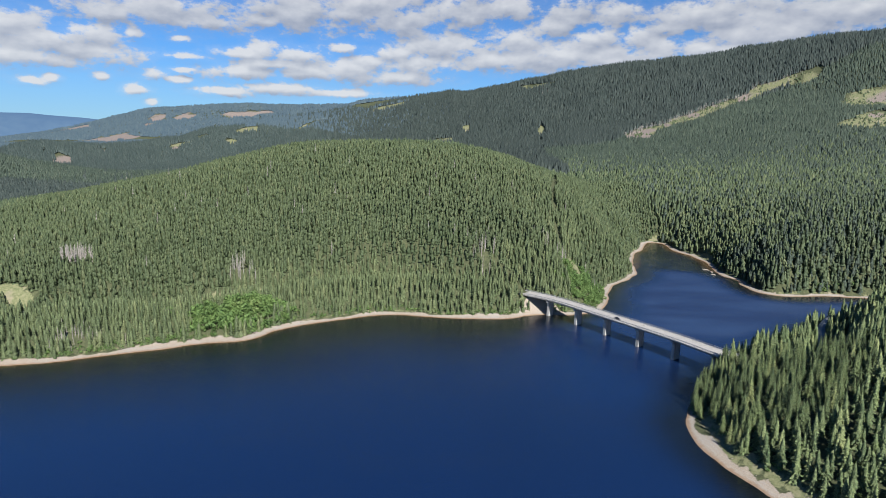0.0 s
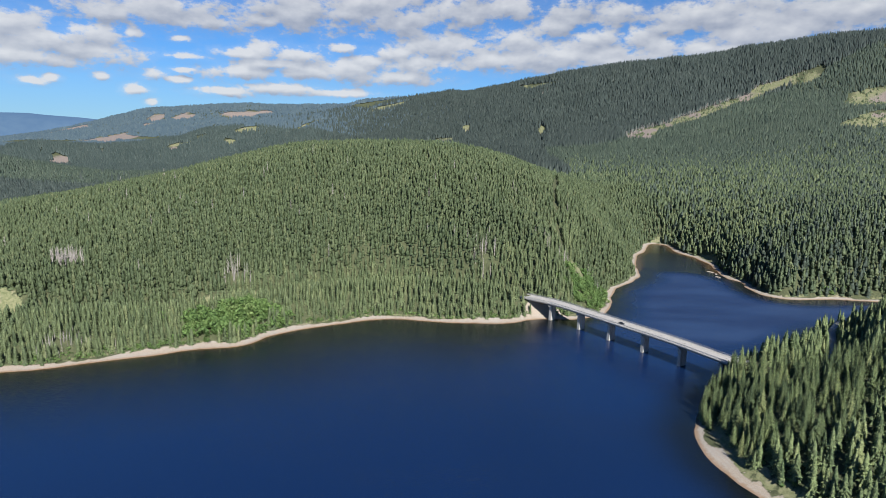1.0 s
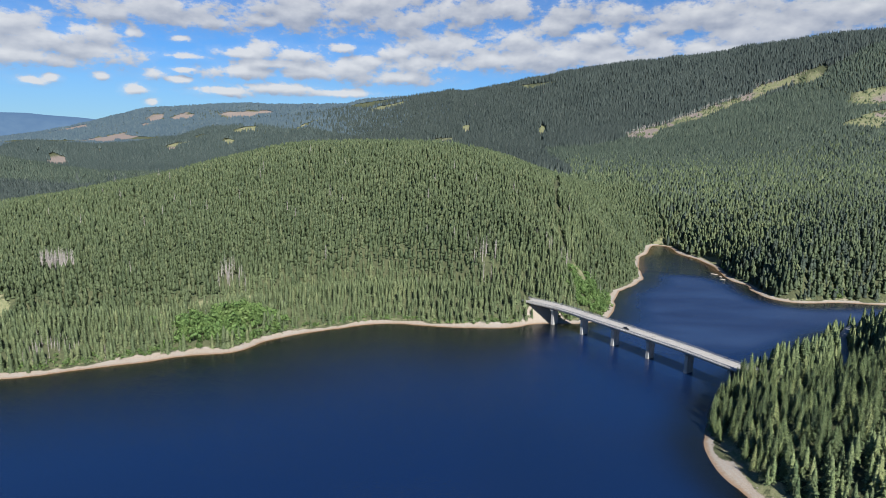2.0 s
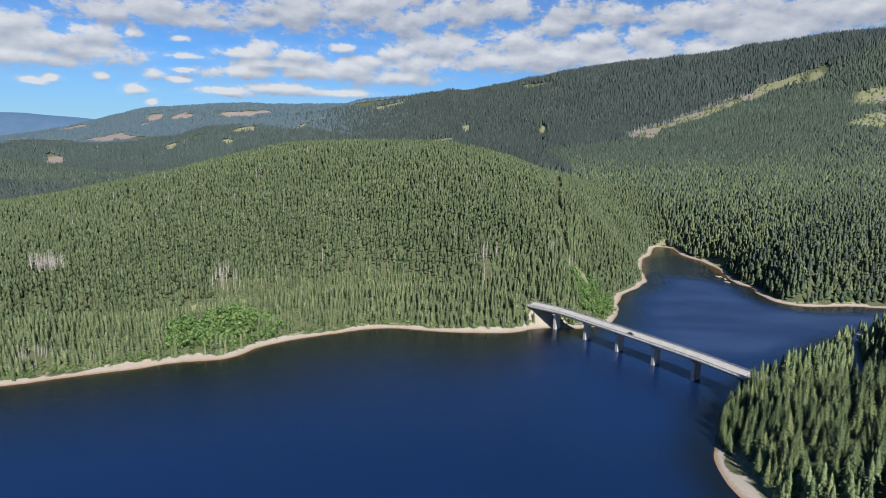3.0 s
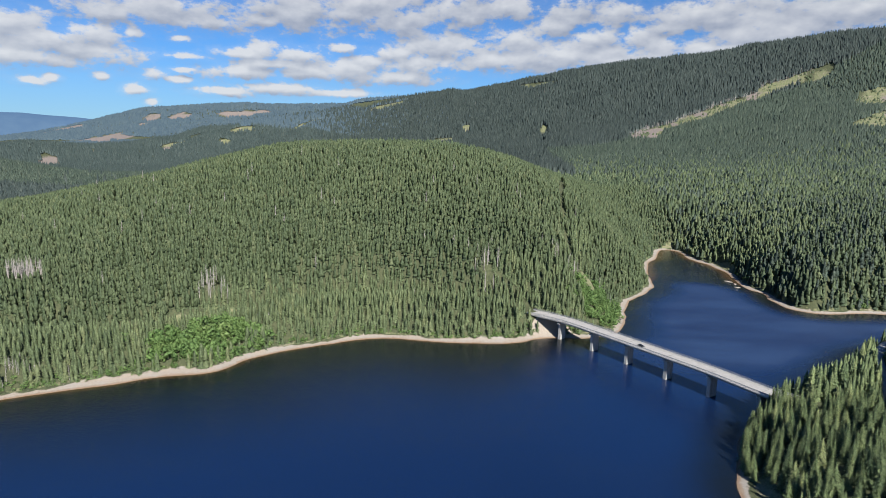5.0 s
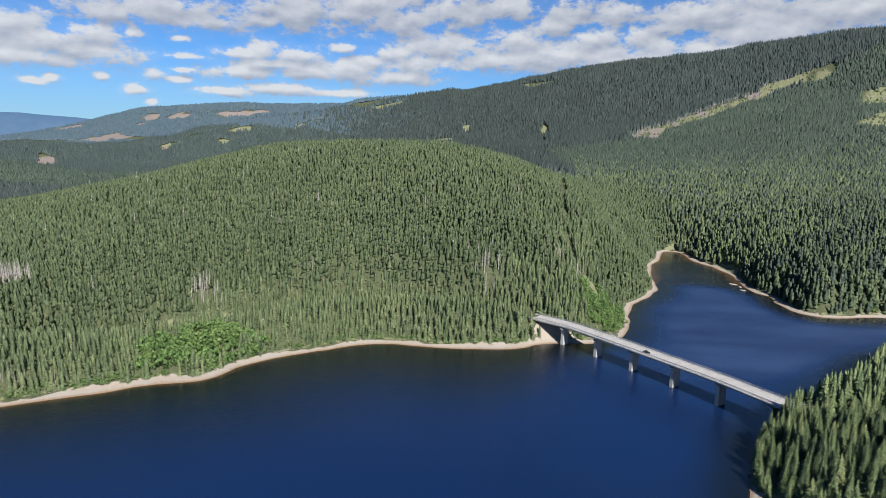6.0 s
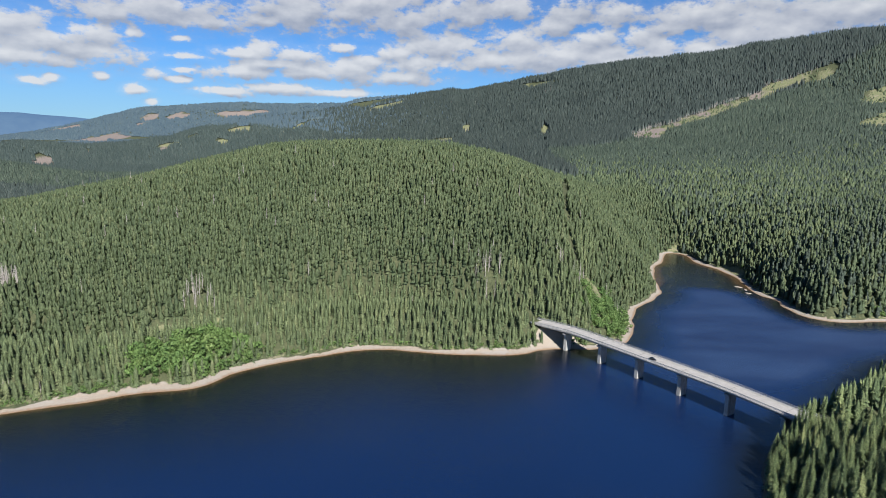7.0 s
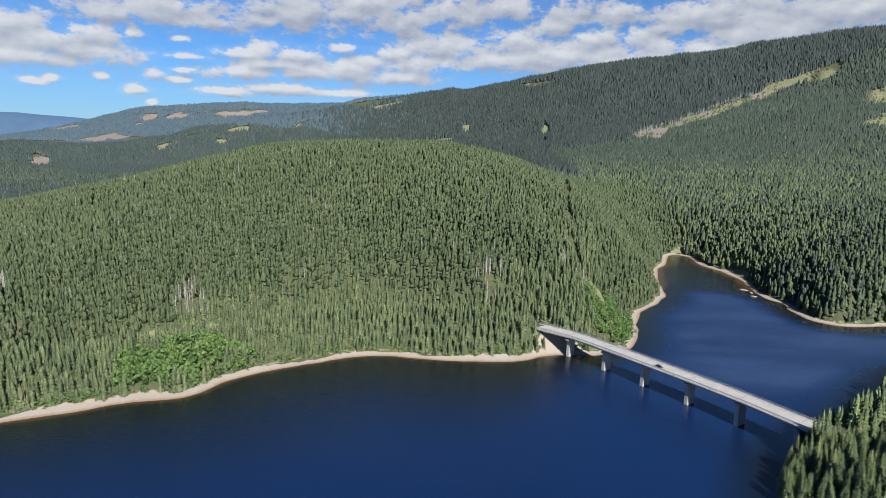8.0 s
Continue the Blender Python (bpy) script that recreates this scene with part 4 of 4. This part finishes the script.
    # the valley and slopes on the far side of the inlet
    x, y = scatter(200, 1300, 440, 1560, 5.0, rng)
    p, d = ready(x, y, 13)
    p = p[((p[:, 0] >= 290) | (p[:, 1] > 1120)) & ((p[:, 1] > 530) | (p[:, 0] > 460))]
    r = np.hypot(p[:, 0], p[:, 1] - 60)
    view = np.abs(p[:, 0]) < 0.85 * p[:, 1]
    near = view & (r + rng.normal(0, 110, len(r)) < 930)
    fresh = near & (rng.uniform(0, 1, len(p)) < 0.8 * smoothstep(0.52, 0.68, value_noise(p[:, 0], p[:, 1], 120, 55)) * smoothstep(640, 700, p[:, 1]))
    # a random share gets darker VALLEY needles: the bank's shade put into colour
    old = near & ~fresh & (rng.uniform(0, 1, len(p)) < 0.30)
    forest("fresh_inlet_stand", "light green young spruces on the slope above the inlet", p[fresh], lod_m, YOUNG, (7, 12), (0.50, 0.64), rng)
    forest("inlet_spruce_forest", "tall spruce forest along the inlet", p[near & ~old & ~fresh], lod_c, SPRUCE, (8.5, 14.5), (0.48, 0.60), rng)
    forest("inlet_dark_spruce_forest", "tall spruces along the inlet, shade put into their dark needle colour", p[old], lod_c, VALLEY, (9, 15), (0.48, 0.60), rng)
    p = p[~near]
    pick = rng.uniform(0, 1, len(p))
    light = pick < 0.18 * smoothstep(0.45, 0.7, value_noise(p[:, 0], p[:, 1], 140, 51) + 0.1)
    cool = ~light & (pick > 0.68 - 0.6 * smoothstep(900, 1450, p[:, 1]))
    thin = rng.uniform(0, 1, len(p)) < smoothstep(1150, 1560, p[:, 1])
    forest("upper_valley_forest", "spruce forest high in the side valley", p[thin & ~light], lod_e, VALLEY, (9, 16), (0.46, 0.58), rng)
    light, cool = light & ~thin, cool & ~thin
    p_low = p[~light & ~cool & ~thin]
    forest("valley_spruce_forest", "dense spruce forest in the side valley", p_low, lod_d, SPRUCE, (8, 15), (0.46, 0.58), rng)
    forest("young_valley_stand", "lighter young spruces in the side valley", p[light], lod_d, OLIVE, (8, 15), (0.5, 0.65), rng)
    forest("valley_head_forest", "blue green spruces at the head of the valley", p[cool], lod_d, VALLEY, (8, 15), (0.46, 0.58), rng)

    # the wooded country west of the hill
    x, y = scatter(-1500, -620, 180, 1120, 6.6, rng)
    keep = np.abs(x) < 0.9 * y + 120
    p, d = ready(x[keep], y[keep], 11)
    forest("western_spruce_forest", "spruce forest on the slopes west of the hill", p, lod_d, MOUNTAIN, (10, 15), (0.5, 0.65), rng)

    # far slopes
    x, y = scatter(-2400, 2000, 1120, 2900, 6.2, rng)
    keep = ~((x > 200) & (x < 1300) & (y < 1560)) & (np.abs(x) < 0.86 * y + 60) & (y < 2780 - 0.33 * np.maximum(x, 0))
    p, d = ready(x[keep], y[keep], 13)
    west = p[:, 0] < -300 - 0.1 * (p[:, 1] - 1500) + rng.normal(0, 190, len(p))
    beyond = west & (p[:, 1] > 2330)
    knoll = west & (p[:, 1] < 1520 + 0.25 * (p[:, 0] + 900))
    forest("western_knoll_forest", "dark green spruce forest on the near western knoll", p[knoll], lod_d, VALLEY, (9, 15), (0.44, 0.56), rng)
    forest("western_mountain_forest", "spruce forest on the western hills, haze put into its pale blue tint", p[west & ~beyond & ~knoll], lod_e, PALE, (10, 20), (0.42, 0.55), rng)
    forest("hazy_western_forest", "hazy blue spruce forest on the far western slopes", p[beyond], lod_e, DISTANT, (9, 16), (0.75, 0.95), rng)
    below = ~west & (p[:, 0] > 250) & (p[:, 1] < np.interp(p[:, 0], [300, 474, 648, 871, 1118, 1600], [1560, 1690, 1840, 1978, 1996, 2000]))
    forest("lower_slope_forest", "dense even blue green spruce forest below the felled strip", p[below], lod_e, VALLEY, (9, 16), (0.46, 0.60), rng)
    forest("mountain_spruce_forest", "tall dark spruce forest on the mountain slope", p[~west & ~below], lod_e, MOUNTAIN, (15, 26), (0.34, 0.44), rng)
    x, y = scatter(-3300, 500, 2900, 4200, 13.6, rng)
    keep = np.abs(x) < 0.95 * y + 60
    p, d = ready(x[keep], y[keep], 13)
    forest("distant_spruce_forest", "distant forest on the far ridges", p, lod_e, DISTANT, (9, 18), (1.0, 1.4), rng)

    # bright broad-leaved trees by the shore, and scrub at the bridge and along the inlet
    leaf = [leafy(rr, 120) for _ in range(5)]
    bush = [leafy(rr, 56, 4) for _ in range(5)]

    def around(rows, count, tree_line):
        out = []
        for cx, cy, sx, sy in rows:
            out.append(np.stack([rng.normal(cx, sx, count), rng.normal(cy, sy, count)], 1))
        q = np.vstack(out)
        return ready(q[:, 0].copy(), q[:, 1].copy(), tree_line, False)[0]
    forest("broadleaf_grove", "bright green broad-leaved grove on the lake shore", around([(-172, 414, 11, 7), (-160, 424, 10, 7), (-186, 404, 8, 5), (-150, 432, 9, 6), (-166, 407, 9, 4), (-140, 437, 8, 5)], 34, 6),
           leaf, LEAVES, (5, 11), (0.7, 1.0), rng)
    forest("bridgehead_scrub", "bright green scrub beside the bridge end", around([(104, 506, 7, 5), (114, 514, 7, 7), (98, 514, 7, 6), (104, 530, 8, 9), (113, 542, 8, 9), (122, 528, 6, 8), (128, 543, 5, 8), (133, 556, 4, 6), (112, 527, 7, 7)], 48, 3.5),
           bush + leaf[:2], LEAVES, (3.5, 7.5), (0.85, 1.2), rng)
    forest("inlet_scrub", "green scrub along the inlet shore", around([(306, 745, 4, 18), (300, 690, 3, 14), (360, 578, 16, 2), (292, 868, 10, 5), (304, 800, 5, 16)], 12, 5),
           leaf, LEAVES, (3, 7), (0.9, 1.2), rng)
    forest("headland_scrub", "low green scrub at the forest edge", around([(137, 262, 4, 14), (140, 232, 4, 14), (150, 208, 5, 12)], 16, 12),
           leaf, LEAVES, (1.2, 3.0), (1.0, 1.5), rng)
    north = smooth_line(NORTH_SHORE[2:22], 2.0)
    q = np.repeat(north, 2, 0) + rng.normal(0, 2.6, (2 * len(north), 2)) + np.array([-4.0, 7.5])
    forest("shore_scrub", "low green scrub along the north shore", ready(q[:, 0].copy(), q[:, 1].copy(), 6.0, False)[0],
           bush, LEAVES, (1.6, 4.6), (1.0, 1.5), rng)

    # dead standing spruces
    poles = [snag(rr, 22) for _ in range(5)]
    forest("dead_spruces", "bare grey dead spruces among living ones", around([(-312, 461, 7, 3), (-318, 466, 6, 3), (-308, 458, 5, 3), (-180, 468, 4, 4), (23, 530, 5, 8), (95, 545, 12, 8)], 16, 6),
           poles, DEADWOOD, (12, 17), (1.0, 1.3), rng, "dead trees")
    forest("shore_trunks", "pale bare trunks at the forest edge on the shore", around([(-246, 369, 8, 3), (-262, 360, 5, 3)], 26, 9),
           poles, DEADWOOD, (6, 10), (0.9, 1.2), rng, "tree trunks")
    q = np.stack([rng.uniform(-420, 120, 45), rng.uniform(400, 700, 45)], 1)
    forest("scattered_dead_spruces", "single grey dead spruces on the hill", ready(q[:, 0].copy(), q[:, 1].copy(), 20)[0], poles, DEADWOOD, (13, 17), (1.0, 1.3), rng, "dead trees")
    edge = np.repeat(smooth_line(HILL_STRIP, 4), 2, 0) + np.array([-8, 36])
    edge = edge + rng.normal(0, 9, edge.shape)
    side = np.stack([np.r_[edge[:, 0], rng.normal(300, 25, 60), rng.normal(-60, 45, 80)], np.r_[edge[:, 1], rng.normal(2400, 20, 60), rng.normal(2495, 15, 80)]], 1)
    q = np.repeat(smooth_line(HILL_STRIP, 4), 3, 0)
    q = q + rng.normal(0, 34, q.shape) * (0.35, 1.0)
    q = q[(strip_cover(q[:, 0].copy(), q[:, 1].copy()) > 0.3) & (value_noise(q[:, 0], q[:, 1], 28, 83) > 0.42)]
    q = np.vstack([q, np.stack([rng.normal(1138, 60, 240), rng.normal(1735, 55, 240)], 1), np.stack([rng.normal(1030, 55, 260), rng.normal(1545, 70, 260)], 1)])
    forest("strip_saplings", "young spruces and scrub on the felled strip", np.c_[q, land_height(q[:, 0].copy(), q[:, 1].copy())], lod_d, OLIVE, (2.5, 7.5), (0.7, 1.1), rng)
    forest("bare_trunks", "pale bare trunks along the felled strips", np.c_[side, land_height(side[:, 0].copy(), side[:, 1].copy())], poles, DEADWOOD, (8, 17), (1.1, 1.7), rng, "dead trees")


def trunk_mesh(h, r):
    v, f, n = [], [], 6
    for z, q in ((-0.8, 1.25), (h * 0.3, 0.8), (h * 0.97, 0.08)):
        for j in range(n):
            v.append((q * r * math.cos(6.2832 * j / n), q * r * math.sin(6.2832 * j / n), z))
    for k in (0, n):
        for j in range(n):
            i = (j + 1) % n
            f.append((k + j, k + i, k + n + i, k + n + j))
    return mesh_from("trunk", v, f, [BARK], True)


plant()


# ---------------------------------------------------------------- car and shore stones
def build_car(x, y, z, turn):
    car = tagged(new("car"), "small black car driving on the bridge", "car")
    car.matrix_basis = pose(x, y, z, 0, 0, turn)
    half = [(-2.15, 0.32), (-2.2, 0.62), (-2.12, 0.88), (-1.3, 0.95), (1.0, 0.90), (1.95, 0.72), (2.15, 0.52), (2.1, 0.28)]
    part("body", shell(half, 0.86, 0.06), CAR_PAINT, car, "glossy black body")
    part("cabin", shell([(-1.75, 0.9), (-1.2, 1.40), (0.15, 1.44), (0.95, 0.88)], 0.72, 0.14), CAR_GLASS, car, "dark windows")
    part("roof", shell([(-1.15, 1.40), (-1.05, 1.47), (0.0, 1.48), (0.12, 1.42)], 0.62, 0.08), CAR_PAINT, car)
    wheel = wheel_bm(0.31, 0.2)
    tyre = to_mesh("tyre", wheel, RUBBER)
    rim = to_mesh("rim", wheel_bm(0.19, 0.21), ALLOY)
    for wx in (-1.3, 1.35):
        for wy in (-0.78, 0.78):
            w = part("wheel", tyre, None, car, "", pose(wx, wy, 0.31))
            part("rim", rim, None, w, "silver rim")
    for wy in (-0.6, 0.6):
        part("headlight", box_bm(0.12, 0.34, 0.14, 0.03), LAMP_CLEAR, car, "clear glass", pose(2.08, wy, 0.62))
        part("tail_light", box_bm(0.08, 0.3, 0.16, 0.02), LAMP_RED, car, "red glass", pose(-2.17, wy, 0.72))
    part("bumper", box_bm(0.12, 1.6, 0.2, 0.05), CAR_PAINT, car, "", pose(2.12, 0, 0.4))


def shell(profile, half, tuck):
    """A side profile drawn across the car, its upper points tucked in."""
    bm = bmesh.new()
    top = max(z for _, z in profile)
    low = min(z for _, z in profile)
    rows = []
    for s in (-1, 1):
        rows.append([bm.verts.new((px, s * (half - tuck * (pz - low) / (top - low)), pz)) for px, pz in profile])
    n = len(profile)
    for k in range(n):
        bm.faces.new((rows[0][k], rows[0][(k + 1) % n], rows[1][(k + 1) % n], rows[1][k]))
    bm.faces.new(rows[0][::-1]), bm.faces.new(rows[1])
    bmesh.ops.recalc_face_normals(bm, faces=bm.faces)
    bmesh.ops.bevel(bm, geom=bm.edges[:], offset=0.05, segments=2, affect="EDGES")
    return bm


def wheel_bm(radius, width):
    bm = bmesh.new()
    bmesh.ops.create_cone(bm, cap_ends=True, segments=18, radius1=radius, radius2=radius, depth=width)
    bmesh.ops.rotate(bm, verts=bm.verts, matrix=Matrix.Rotation(radians(90), 3, "X"))
    return bm


build_car(116.6, 423.7, DECK_Z, -53.5)


def build_stones():
    rng = np.random.default_rng(11)
    rr = random.Random(3)
    kinds = []
    for _ in range(4):
        bm = bmesh.new()
        bmesh.ops.create_icosphere(bm, subdivisions=1, radius=0.5)
        for v in bm.verts:
            v.co *= rr.uniform(0.7, 1.2)
            v.co.z *= 0.6
        kinds.append((np.array([v.co[:] for v in bm.verts]), np.array([[q.index for q in f.verts] for f in bm.faces])))
        bm.free()
    line = SHORE[30:-160]
    k = rng.integers(0, len(line), 2600)
    p = line[k] + rng.normal(0, 7, (2600, 2))
    d = shore_distance(p[:, 0].copy(), p[:, 1].copy())
    ok = (d > 0.3) & (d < 11)
    p = p[ok]
    spots = np.c_[p, land_height(p[:, 0].copy(), p[:, 1].copy()) + 0.35]
    forest("shore_stones", "scattered pale stones on the bare shore", spots, kinds, ROCK, (0.25, 0.8), (0.8, 1.6), rng, "stones")


build_stones()


def build_sandbar(x, y, length, width, turn, seed):
    """A low bare islet, its rim ragged and its foot under the water."""
    rr = random.Random(seed)
    v, f, n = [], [], 18
    for r, z in ((1.25, -0.5), (1.0, 0.06), (0.72, 0.32), (0.35, 0.48)):
        for j in range(n):
            a = 2 * math.pi * j / n
            q = r * (1 + rr.uniform(-0.14, 0.14))
            v.append((q * length * math.cos(a), q * width * math.sin(a), z + rr.uniform(-0.04, 0.04)))
    v.append((0, 0, 0.52))
    for k in range(3):
        for j in range(n):
            i = (j + 1) % n
            f += [(k * n + j, k * n + i, k * n + n + i), (k * n + j, k * n + n + i, k * n + n + j)]
    f += [(3 * n + j, 3 * n + (j + 1) % n, 4 * n) for j in range(n)]
    bar = new("sandbar", mesh_from("sandbar", v, f, [SAND], True))
    bar.matrix_basis = pose(x, y, 0, 0, 0, turn)
    tagged(bar, "low pale sandbar lying off the inlet shore", "sandbar", "sandbars in the inlet")


for k, row in enumerate([(284.5, 679.5, 4.2, 1.7, -50), (282.5, 654.0, 3.0, 1.5, -40), (286.5, 668.0, 3.4, 1.3, 75)]):
    build_sandbar(*row, k)
